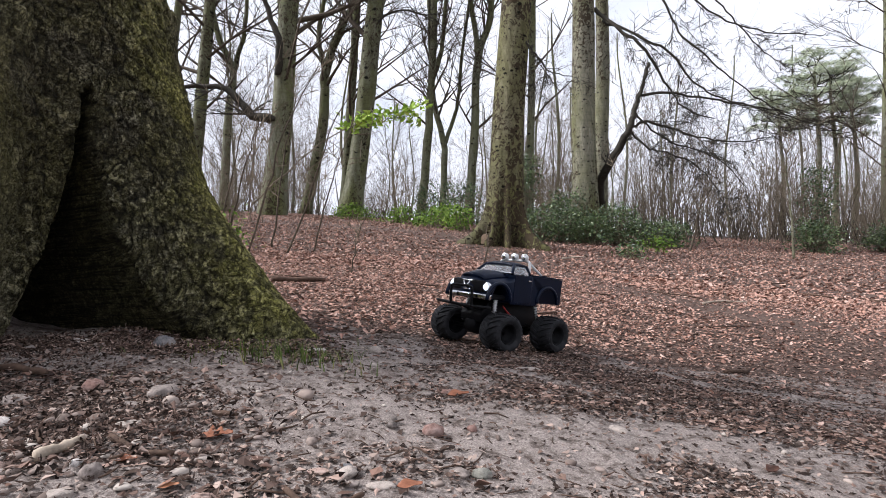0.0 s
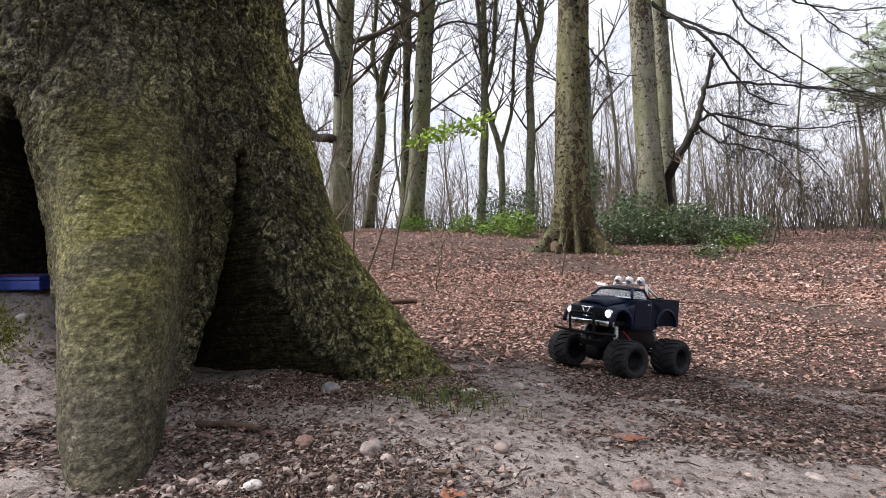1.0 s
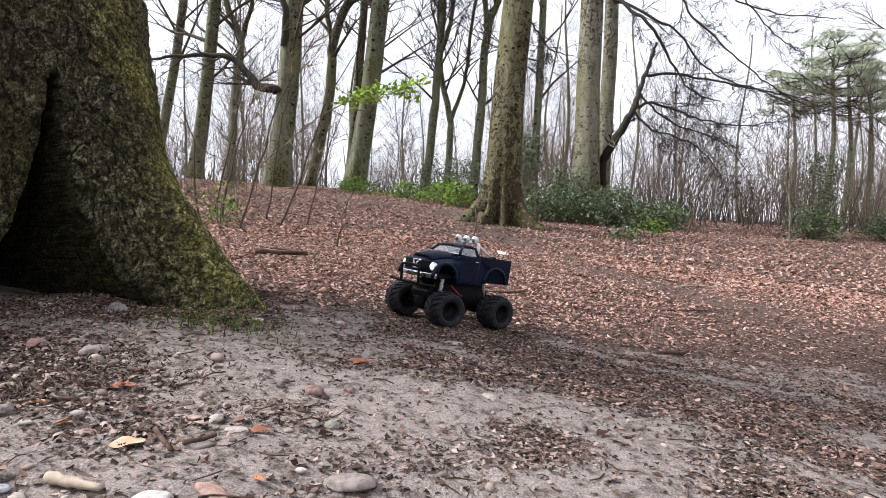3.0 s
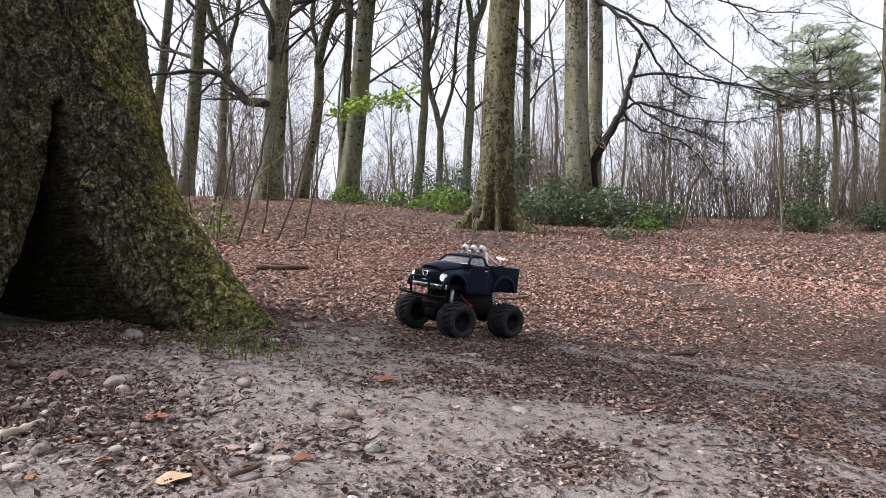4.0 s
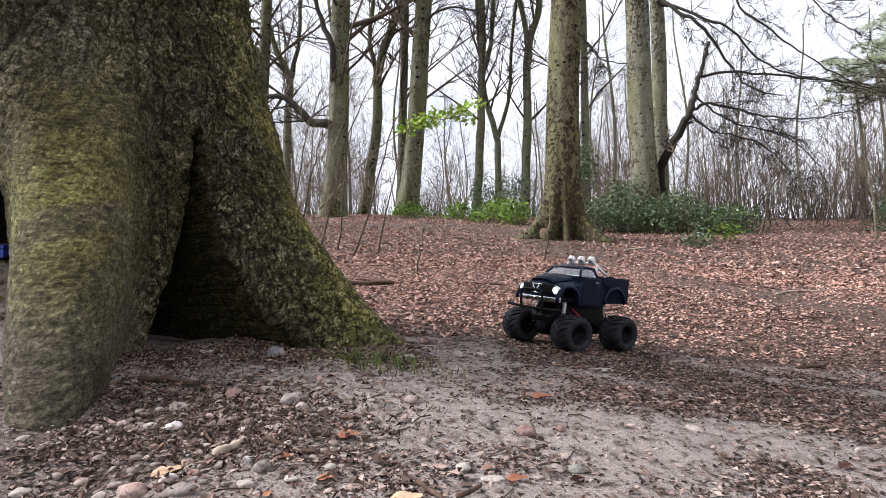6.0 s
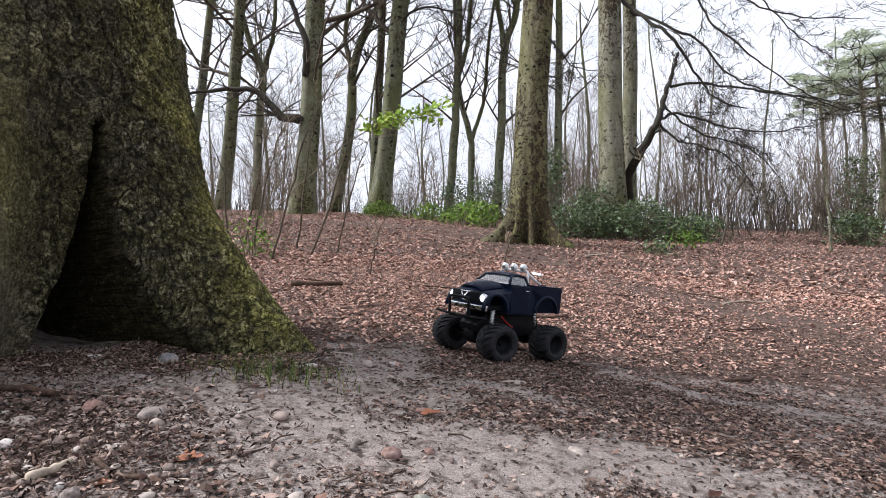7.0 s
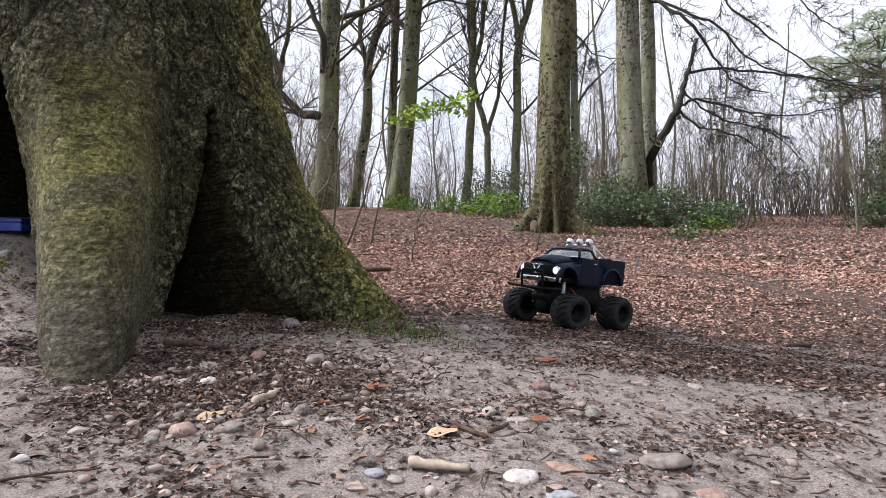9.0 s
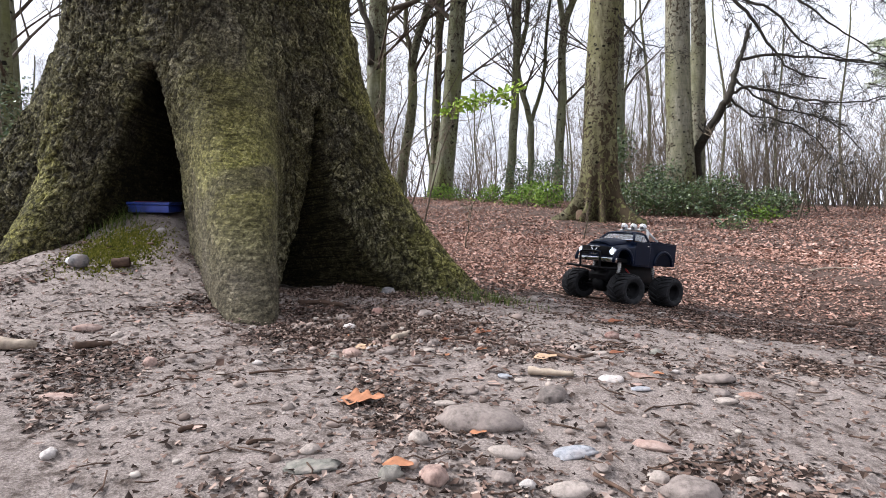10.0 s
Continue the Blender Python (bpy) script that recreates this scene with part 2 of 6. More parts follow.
# ---- mesh helpers ----
class Shape:
    """Vertices and faces gathered for one mesh."""

    def __init__(self):
        self.v, self.f = [], []

    def tube(self, pts, radii, sides=6, cap=True):
        pts = [Vector(p) for p in pts]
        start_at = len(self.v)
        up = Vector((0.31, 0.2, 0.93))
        for i, p in enumerate(pts):
            d = (pts[min(i + 1, len(pts) - 1)] - pts[max(i - 1, 0)]).normalized()
            a = d.cross(up)
            if a.length < 0.1:
                a = d.cross(Vector((1, 0.1, 0)))
            a.normalize()
            c = d.cross(a)
            r = radii[i] if hasattr(radii, "__len__") else radii
            for k in range(sides):
                w = 2 * math.pi * k / sides
                self.v.append(p + (a * math.cos(w) + c * math.sin(w)) * r)
        for i in range(len(pts) - 1):
            for k in range(sides):
                q = start_at + i * sides
                self.f.append((q + k, q + (k + 1) % sides, q + sides + (k + 1) % sides, q + sides + k))
        if cap:
            self.f.append(tuple(start_at + k for k in reversed(range(sides))))
            self.f.append(tuple(start_at + (len(pts) - 1) * sides + k for k in range(sides)))
        return self

    def box(self, lo, hi):
        q = len(self.v)
        self.v += [Vector((x, y, z)) for z in (lo[2], hi[2]) for y in (lo[1], hi[1]) for x in (lo[0], hi[0])]
        self.f += [tuple(q + i for i in s) for s in ((0, 2, 3, 1), (4, 5, 7, 6), (0, 1, 5, 4), (2, 6, 7, 3), (0, 4, 6, 2), (1, 3, 7, 5))]
        return self

    def mesh(self, name, smooth=True):
        me = bpy.data.meshes.new(name)
        me.from_pydata([tuple(p) for p in self.v], [], self.f)
        if smooth:
            me.shade_smooth()
        return me


def part(name, shape, material, parent=None, label="", smooth=True, bevel=0.0):
    """One mesh object, under a thing or a part."""
    me = shape if isinstance(shape, bpy.types.Mesh) else shape.mesh(name, smooth)
    if not me.materials:
        me.materials.append(material)
    if bevel:
        bm = bmesh.new()
        bm.from_mesh(me)
        bmesh.ops.recalc_face_normals(bm, faces=bm.faces)
        sharp = [e for e in bm.edges if len(e.link_faces) == 2 and e.calc_face_angle() > 0.6]
        bmesh.ops.bevel(bm, geom=sharp, offset=bevel, segments=2, profile=0.5, affect="EDGES", clamp_overlap=True)
        bm.to_mesh(me)
        bm.free()
    ob = new(name, me)
    if parent:
        ob.parent = parent
    if label:
        ob["label"] = label
    return ob


def thing(name, label, category, group="", m=None, kind=""):
    ob = tagged(new(name), label, category, group, kind)
    if m is not None:
        ob.matrix_world = m
    return ob


def crooked(pts, n=5, wob=0.05, seed=0):
    """A smooth crooked line through a few points."""
    rnd = random.Random(seed)
    pts = [Vector(p) for p in pts]
    out = []
    for i in range(len(pts) - 1):
        p0, p1, p2, p3 = pts[max(i - 1, 0)], pts[i], pts[i + 1], pts[min(i + 2, len(pts) - 1)]
        for k in range(n):
            t = k / n
            q = 0.5 * ((2 * p1) + (p2 - p0) * t + (2 * p0 - 5 * p1 + 4 * p2 - p3) * t * t + (3 * p1 - p0 - 3 * p2 + p3) * t ** 3)
            out.append(q + Vector((rnd.uniform(-wob, wob), rnd.uniform(-wob, wob), rnd.uniform(-wob, wob))))
    return out + [pts[-1]]


# ---- ground ----
HUMPS = ((-0.55, 0.60, 0.20, -0.014), (-0.05, 0.37, 0.13, 0.014), (1.2, 1.8, 0.8, -0.085), (-0.4, 0.9, 0.35, 0.038), (0.4, 0.9, 0.35, 0.024),
         (-2.6, 1.2, 0.8, -0.039), (3.0, 9.5, 2.0, -0.017))


def ground_z(x, y):
    """The lie of the land: a mound round the old tree, a dip beside it, a bank rising behind."""
    s = np.logaddexp(0, (y - 3.0) * 1.5) / 1.5 - np.logaddexp(0, (y - 15.0) * 0.8) / 0.8
    z = 0.0015 + 0.1099 * s - 0.0591 * 6 * np.tanh(x / 6)
    for a, b, w, k in HUMPS:
        z = z + k * np.exp(-((x - a) ** 2 + (y - b) ** 2) / (2 * w * w))
    # the mound left of the front root, which holds it back
    side = (x + 1.209) * 0.829 + (y - 1.348) * 0.559
    mound = 0.26 * np.exp(-((x + 1.25) ** 2 + (y - 1.17) ** 2) / (2 * 0.30 ** 2))
    return z + mound / (1 + np.exp(np.clip(side / 0.045, -30, 30)))


def mould_at(x, y):
    """How much leaf mould lies on the sand."""
    d = (y - 1.42 - 0.12 * x) * 0.5
    d = np.clip(d, -0.07, 0.45)
    d = d - 0.10 * np.exp(-((x + 0.2) ** 2 + (y - 0.62) ** 2) / 0.03) - 0.12 * np.exp(-((x - 0.1) ** 2 + (y - 0.3) ** 2) / 0.12)
    d = d + 0.11 * np.exp(-((x + 0.47) ** 2 + (y - 0.62) ** 2) / 0.06)
    # mould assumed on the unseen ground too, to cut light bounced off sand
    d = d + np.clip((np.hypot(x + 0.2, y - 0.5) - 2.0) * 0.5, 0, 0.35)
    return d - 0.10 * np.exp(-((x + 1.3) ** 2 + (y - 0.55) ** 2) / 0.2)


def axis(lo, hi, mid, fine_step, grow):
    out, s, p = [mid], fine_step, mid
    while p < hi:
        p += s
        out.append(p)
        if p > mid + 1.0:
            s *= grow
    s, p = fine_step, mid
    while p > lo:
        p -= s
        out.insert(0, p)
        if p < mid - 1.0:
            s *= grow
    return np.array(out)


def make_ground():
    xs, ys = axis(-900, 900, -0.2, 0.013, 1.06), axis(-900, 1500, 0.9, 0.013, 1.06)
    gx, gy = np.meshgrid(xs, ys)
    gz = ground_z(gx, gy)
    near = (np.abs(gx + 0.2) < 2.2) & (np.abs(gy - 0.9) < 2.2)
    for i, j in zip(*np.nonzero(near)):
        p = Vector((gx[i, j], gy[i, j], 0))
        gz[i, j] += 0.010 * noise.noise(p * 5) + 0.006 * noise.noise(p * 17) + 0.0035 * noise.noise(p * 47)
    ny, nx = gx.shape
    idx = np.arange(nx * ny).reshape(ny, nx)
    faces = np.stack([idx[:-1, :-1], idx[:-1, 1:], idx[1:, 1:], idx[1:, :-1]], -1).reshape(-1, 4)
    me = bpy.data.meshes.new("ground")
    me.from_pydata(np.stack([gx, gy, gz], -1).reshape(-1, 3), [], faces)
    me.shade_smooth()
    at = me.attributes.new("mould", "FLOAT", "POINT")
    at.data.foreach_set("value", mould_at(gx, gy).ravel().astype(np.float32))
    tagged(part("ground", me, M["soil"]), "pale sandy woodland floor under brown leaf mould", "ground", kind="structure")


make_ground()


# ---- the old beech ----
TREE = Vector((-1.209, 1.348, 0.0))
# direction in degrees, reach at the ground, half width, height of the buttress, sweep
ROOTS = ((-55.3, 1.012, 0.038, 0.90, 1.4), (-4.5, 0.94, 0.16, 1.424, 2.5), (-118, 0.72, 0.14, 0.75, 1.45), (-176, 1.5, 0.17, 1.05, 1.45), (40, 0.60, 0.2, 0.9, 1.45), (80, 0.9, 0.2, 0.9, 1.45), (130, 0.9, 0.2, 0.9, 1.45), (175, 0.9, 0.18, 0.8, 1.45))


def trunk_radius(a, z):
    core = 0.378 + 0.05 * math.exp(-max(z, 0) / 0.4) + 0.06 * math.exp(-max(z, 0) / 1.2) - 0.012 * max(0, z - 1.0)
    total, moss, sleek, bare = core ** 8, 0.30, 0.0, 0.0
    for deg, reach, half, high, sweep in ROOTS:
        u = 1 - z / high
        if u <= 0:
            continue
        u = min(u, 1.08)
        d = a - radians(deg)
        d = (d + math.pi) % (2 * math.pi) - math.pi
        if abs(d) > 1.4:
            continue
        long = 0.40 + (reach - 0.40) * u ** sweep
        blunt = 3.4 if half < 0.1 else 2.0
        r = ((math.cos(d) / long) ** blunt + (abs(math.sin(d)) / (half + 0.12 * (1 - u) + 0.03)) ** blunt) ** (-1 / blunt)
        total += r ** 8
        crest = min(1.0, 1.45 * u * math.exp(-((d - (0.03 if half > 0.155 else 0.0)) * long / (0.12 if half > 0.12 else 0.16)) ** 2) + 0.12)
        if half < 0.1:
            sleek = min(1.0, 1.6 * crest)
            bare = sleek * (1 - min(1.0, max(0.12, (z - 0.10) / 0.30)))
        moss = max(moss, crest)
    r, wall, spread = total ** 0.125, 0.0, 0.0
    moss *= 1 - bare
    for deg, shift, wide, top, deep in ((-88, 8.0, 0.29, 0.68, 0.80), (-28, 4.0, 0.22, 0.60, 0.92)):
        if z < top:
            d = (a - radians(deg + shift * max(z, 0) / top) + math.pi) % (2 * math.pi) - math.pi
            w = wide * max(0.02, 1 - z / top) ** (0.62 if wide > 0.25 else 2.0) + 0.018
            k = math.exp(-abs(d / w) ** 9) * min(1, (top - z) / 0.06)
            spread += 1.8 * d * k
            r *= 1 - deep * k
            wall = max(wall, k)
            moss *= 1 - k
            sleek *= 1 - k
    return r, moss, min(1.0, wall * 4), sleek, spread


def make_old_beech():
    tree = thing("beech_tree", "huge old beech trunk with mossy buttress roots and dark hollows", "tree", m=Matrix.Translation(TREE))
    # columns spread evenly along each outline, close together on the side that shows
    wide = np.radians(np.linspace(-165, 195, 1441))
    weight = np.where(wide[1:] < radians(40), 1.0, 0.15)
    na, ds = 900, 0.0002
    for z in (0.0, 0.1, 0.2, 0.3, 0.4, 0.5, 0.6, 0.8, 1.0):
        r = np.array([trunk_radius(a, z)[0] for a in wide])
        ds = ds + np.hypot(np.diff(r * np.cos(wide)), np.diff(r * np.sin(wide))) * weight
    run = np.concatenate([[0], np.cumsum(ds)])
    turn = np.interp(np.arange(na) / na * run[-1], run, wide)
    zs = [-0.12 + 0.0042 * i for i in range(310)]
    while zs[-1] < 9:
        zs.append(zs[-1] + min(0.4, 0.0042 + 0.12 * (zs[-1] - 1.17)))
    v, mo, cr, to, sl = [], [], [], [], []
    for z in zs:
        line = [trunk_radius(a, z) for a in turn]
        ring_ = [Vector((math.cos(a + s[4]) * s[0], math.sin(a + s[4]) * s[0], z)) for a, s in zip(turn, line)]
        for k in range(na):
            q, (r, moss, wall, sleek, _) = ring_[k], line[k]
            crack, tone = 1.0, 0.5
            if z < 1.6 and turn[k] < 0.75:
                t = ring_[(k + 1) % na] - ring_[k - 1]
                out = Vector((t.y, -t.x, 0)).normalized()
                wq = q + noise.noise_vector(q * 13) * 0.020 + noise.noise_vector(q * 41) * 0.010
                wq.z *= 0.62
                n1 = noise.noise(wq * 52) + 0.70 * noise.noise(wq * 105 + Vector((7, 0, 0))) + 0.30 * noise.noise(wq * 190)
                layer = n1 * 2.2 + 50
                part_ = layer % 1.0
                tone = (math.floor(layer) * 0.618 + 0.6 * noise.noise(wq * 17 + Vector((0, 9, 0)))) % 1.0
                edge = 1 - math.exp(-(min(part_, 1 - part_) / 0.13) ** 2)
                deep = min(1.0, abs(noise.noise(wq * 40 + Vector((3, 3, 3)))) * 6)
                step = math.floor(layer) - 50 + min(1.0, part_ / 0.25)
                lift = 0.0030 * step + 0.0055 * deep + 0.003 * noise.noise(wq * 190)
                rough = noise.noise(q * 4) * 0.024 + noise.noise(q * 11) * 0.007 + noise.noise(q * 30) * 0.002
                worn = 1.0 - max(0.85 * sleek, 0.5 * min(1.0, max(0.0, (moss - 0.57) / 0.30)))
                wave = math.sin((z + 0.25 * r) * 610 + 22 * noise.noise(q * 5) + 8 * noise.noise(q * 19))
                ring = min(1.0, max(0.0, 1.0 + 1.6 * wave + 1.5 * noise.noise(q * 9)))
                q = q + out * (1 - 0.85 * wall) * (rough * (1 - 0.55 * sleek) + worn * (lift - 0.004) + (1 - worn) * (0.0014 * ring + 0.0016 * noise.noise(q * 60)))
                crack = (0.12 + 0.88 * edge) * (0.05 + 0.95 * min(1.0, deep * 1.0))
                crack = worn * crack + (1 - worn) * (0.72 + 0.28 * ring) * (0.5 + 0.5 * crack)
                # decayed wood inside the hollows, its tone lowered to stand in for shade
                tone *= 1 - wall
            v.append(tuple(q))
            mo.append(moss)
            cr.append(crack)
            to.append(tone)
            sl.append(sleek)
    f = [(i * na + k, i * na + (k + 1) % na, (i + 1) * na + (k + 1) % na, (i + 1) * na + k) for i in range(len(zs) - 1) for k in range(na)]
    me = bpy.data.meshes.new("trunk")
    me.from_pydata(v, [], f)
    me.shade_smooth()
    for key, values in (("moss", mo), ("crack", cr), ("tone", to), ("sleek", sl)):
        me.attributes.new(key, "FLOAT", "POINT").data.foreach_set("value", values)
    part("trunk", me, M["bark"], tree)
    rnd = random.Random(4)
    for i in range(7):
        a, z = i * 2.4, 5.5 + 0.5 * i
        d = Vector((math.cos(a), math.sin(a), 0.55))
        limb = Shape()
        limb.tube([Vector((0, 0, z)) + d * s + Vector((0, 0, 0.08 * s * s)) for s in (0, 1, 2, 3, 4)], [0.2, 0.15, 0.11, 0.07, 0.03], 8)
        for j in range(12):
            o = Vector((0, 0, z)) + d * rnd.uniform(1, 4)
            e = Vector((rnd.uniform(-1, 1), rnd.uniform(-1, 1), rnd.uniform(0.1, 1)))
            limb.tube([o, o + e * 0.6, o + e * 1.3 + Vector((0, 0, 0.2))], [0.03, 0.02, 0.005], 4)
        part("limb", limb, M["limb"], tree)


make_old_beech()


# ---- bare woodland trees ----
def branch(twigs, rnd, o, d, length, r, depth, sides=4, droop=0.0):
    """A crooked branch with side shoots; depth counts the forks still to come."""
    steps = 4 if depth else 3
    pts, rad, p, q = [o], [r], Vector(o), Vector(d).normalized()
    for i in range(steps):
        q = (q + Vector((rnd.uniform(-1, 1), rnd.uniform(-1, 1), rnd.uniform(-0.7, 0.9) - droop)) * 0.22).normalized()
        p = p + q * length / steps
        pts.append(p.copy())
        rad.append(r * (1 - 0.8 * (i + 1) / steps))
    twigs.tube(pts, rad, sides if depth > 1 else 3, False)
    if depth:
        for k in range(5 if depth > 1 else 6):
            i = rnd.randint(1, steps)
            side = Vector((rnd.uniform(-1, 1), rnd.uniform(-1, 1), rnd.uniform(-0.3, 0.9) - droop)).normalized()
            e = ((pts[i] - pts[i - 1]).normalized() * 0.7 + side * 0.8).normalized()
            branch(twigs, rnd, pts[i], e, length * rnd.uniform(0.35, 0.62), rad[i] * 0.7 + 0.003, depth - 1, sides, droop)


def trunk_shape(rnd, height, r, lean, bend, flare=1.35, sides=28, flute=0.0, roots=()):
    s, pts, rad = Shape(), [], []
    n = 40
    for i in range(n + 1):
        t = (i / n) ** (2.2 if roots else 1.6)
        z = -0.15 + t * height
        x = lean * z + bend * math.sin(t * 5) * 0.5 + r * 0.25 * noise.noise(Vector((t * 7, r * 90, 0)))
        y = bend * 0.6 * math.sin(t * 7 + 1)
        pts.append(Vector((x, y, z)))
        rad.append(r * (1 - 0.62 * t) * (1 + (flare - 1) * math.exp(-max(z, 0) / (r * 2.2))))
    s.tube(pts, rad, sides)
    if flute:
        for i in range(n + 1):
            for k in range(sides):
                v = s.v[i * sides + k]
                w, z = 2 * math.pi * k / sides, max(pts[i].z, 0)
                c = Vector((math.cos(w), math.sin(w), 0))
                lobes = noise.noise(Vector((c.x * 1.9, c.y * 1.9, r * 61 + z * 0.10))) + 0.5 * noise.noise(Vector((c.x * 4.2, c.y * 4.2, r * 33)))
                g = 2.2 * flute * math.exp(-z / (r * 5)) * lobes + 0.07 * noise.noise(Vector((c.x * 1.5, c.y * 1.5, r * 77 + z * 0.8))) + 0.03 * noise.noise(Vector((c.x * 4, c.y * 4, z * 3)))
                way = math.atan2(v.y - pts[i].y, v.x - pts[i].x)
                spread = -0.22
                for deg, big in roots:
                    d = (way - radians(deg) + math.pi) % (2 * math.pi) - math.pi
                    spread += 1.15 * big * math.exp(-(d / 0.165) ** 2)
                if roots:
                    g += spread * (1.35 * math.exp(-z / 0.17) + 0.50 * math.exp(-z / 0.5))
                s.v[i * sides + k] = pts[i] + (v - pts[i]) * (1 + g)
    return s, pts, rad


def woodland_tree(label, x, y, r, height, lean, seed, bend=0.0, material="beech_far", group="bare trees", first=0.22, limbs=20, depth=2, flare=1.35, spread=0.32, roots=()):
    rnd = random.Random(seed)
    tree = thing("beech_tree", label, "tree", group, pose(x, y, float(ground_z(x, y)), 0, 0, 0))
    s, pts, rad = trunk_shape(rnd, height, r, lean, bend, flare, 72 if roots else 40, 0.10, roots)
    part("trunk", s, M[material], tree)
    crown = Shape()
    for i in range(limbs):
        t = first + (0.97 - first) * (i + rnd.random()) / limbs
        k = min(len(pts) - 2, max(1, int(len(pts) * t ** 0.75)))
        a = rnd.uniform(0, 2 * math.pi)
        d = Vector((math.cos(a), math.sin(a), rnd.uniform(0.35, 1.1)))
        branch(crown, rnd, pts[k], d, height * spread * rnd.uniform(0.5, 1.0) * (1.15 - t * 0.6), rad[k] * rnd.uniform(0.16, 0.38), depth)
    tagged(part("crown", crown, M["twig_haze" if group == "far woods" else "twig_dark"], tree, "bare twigs"), kind="stuff")
    return tree


GREY = "tall grey-green beech with bare branches, on the leaf-strewn bank"
woodland_tree("stout mottled beech with flared roots on the bank", 0.80, 7.30, 0.235, 15, 0.05, 1, 0.0, "beech_stout", "", 0.75, 9, flare=1.3, roots=((-158, 0.85), (-120, 0.60), (-86, 0.50), (-44, 0.90), (15, 0.8), (80, 0.7), (150, 0.8)))
woodland_tree("pale grey twin beech trunk among holly", 2.64, 10.0, 0.235, 17, -0.014, 2, 0, "beech_pale", "", 0.4, 10)
woodland_tree("pale grey twin beech trunk among holly", 3.13, 10.75, 0.155, 16, 0.006, 3, 0, "beech_pale", "", 0.4, 10)
woodland_tree(GREY, -2.35, 13.4, 0.25, 18, 0.105, 4, 0.1)
woodland_tree(GREY, -3.09, 16.2, 0.145, 17, 0.05, 5, 0.15)
woodland_tree("grey-green beech with one long crooked low limb", -3.83, 11.94, 0.25, 16, 0.07, 6, 0.05)
woodland_tree(GREY, -6.66, 13.9, 0.18, 16, 0.088, 7, 0.1)
woodland_tree(GREY, -9.1, 16.2, 0.15, 16, 0.15, 9, 0.2)
woodland_tree(GREY, 2.32, 14.6, 0.115, 16, 0.007, 15, 0.05)
woodland_tree(GREY, -7.7, 6.3, 0.09, 11, 0.03, 17, 0.2)
woodland_tree(GREY, -8.9, 7.6, 0.12, 13, -0.02, 18, 0.2)
woodland_tree(GREY, 15.2, 18.5, 0.13, 16, 0.006, 16, 0.05)


def forked_tree(label, stems, seed, twigs=16, long=2.6):
    """A crooked tree drawn by its stems: points, lower and upper radius of each."""
    rnd = random.Random(seed)
    x, y, _ = stems[0][0][0]
    base = Vector((x, y, float(ground_z(x, y))))
    tree = thing("beech_tree", label, "tree", "bare trees", Matrix.Translation(base))
    crown = Shape()
    for j, (line, r0, r1) in enumerate(stems):
        line = [Vector(p) - base for p in line]
        if j == 0:
            line[0].z = -0.15
        line.append(line[-1] * 1.9 - line[-2] * 0.9 + Vector((rnd.uniform(-0.3, 0.3), 0, 2.2)))
        line.append(line[-1] + Vector((rnd.uniform(-0.8, 0.8), rnd.uniform(-0.5, 0.5), 3.0)))
        pts = crooked(line, 5, 0.018, seed + j)
        rad = [(r0 + (r1 - r0) * i / (len(pts) - 1)) * (1 + 0.12 * noise.noise(Vector((i * 0.7, seed, j)))) for i in range(len(pts))]
        if j == 0:
            rad[0] *= 1.5
            rad[1] *= 1.15
        part("trunk" if j == 0 else "fork", Shape().tube(pts, rad, 14), M["beech_far"], tree)
        for i in range(twigs):
            k = rnd.randint(len(pts) // 4, len(pts) - 2)
            d = (pts[k + 1] - pts[k]).normalized() * 0.6 + Vector((rnd.uniform(-1, 1), rnd.uniform(-1, 1), rnd.uniform(0.0, 0.8)))
            branch(crown, rnd, pts[k], d, long * rnd.uniform(0.5, 1.0), rad[k] * rnd.uniform(0.22, 0.45), 2)
    tagged(part("crown", crown, M["twig_dark"], tree, "bare twigs"), kind="stuff")


FORK = "slender crooked grey beech that forks above"
forked_tree(FORK, [([(-3.8, 14.6, 1.45), (-3.33, 14.6, 3.83), (-3.25, 14.6, 5.4), (-2.74, 14.6, 6.8), (-2.56, 14.6, 7.27)], 0.15, 0.06), ([(-3.26, 14.6, 5.3), (-3.46, 14.6, 6.21), (-3.34, 14.6, 7.28)], 0.075, 0.04)], 10)
forked_tree(FORK, [([(-0.65, 14.6, 1.33), (-0.45, 14.6, 3.4), (-0.36, 14.6, 5.4), (-0.31, 14.6, 7.24)], 0.125, 0.06), ([(-0.40, 14.6, 4.9), (-0.10, 14.5, 5.9), (0.02, 14.5, 7.2)], 0.07, 0.04)], 11)
forked_tree(FORK, [([(-0.07, 15.2, 1.8), (0.0, 15.2, 3.33), (-0.31, 15.2, 4.75), (-0.42, 15.2, 6.4)], 0.10, 0.045), ([(-0.02, 15.2, 3.4), (0.34, 15.2, 4.5), (0.46, 15.2, 5.9)], 0.06, 0.03)], 12)
forked_tree(FORK, [([(0.64, 14.6, 1.56), (0.80, 14.6, 3.2), (0.90, 14.6, 5.8), (1.22, 14.6, 6.86)], 0.13, 0.06), ([(0.91, 14.6, 5.75), (0.73, 14.6, 6.99), (0.60, 14.6, 7.9)], 0.08, 0.04)], 14)
forked_tree(FORK, [([(-6.33, 15.4, 1.99), (-6.22, 15.4, 4.37), (-6.13, 15.4, 5.56), (-6.72, 15.4, 7.23)], 0.125, 0.05), ([(-6.16, 15.4, 5.4), (-5.90, 15.4, 6.3), (-5.75, 15.4, 7.22)], 0.07, 0.045)], 19)


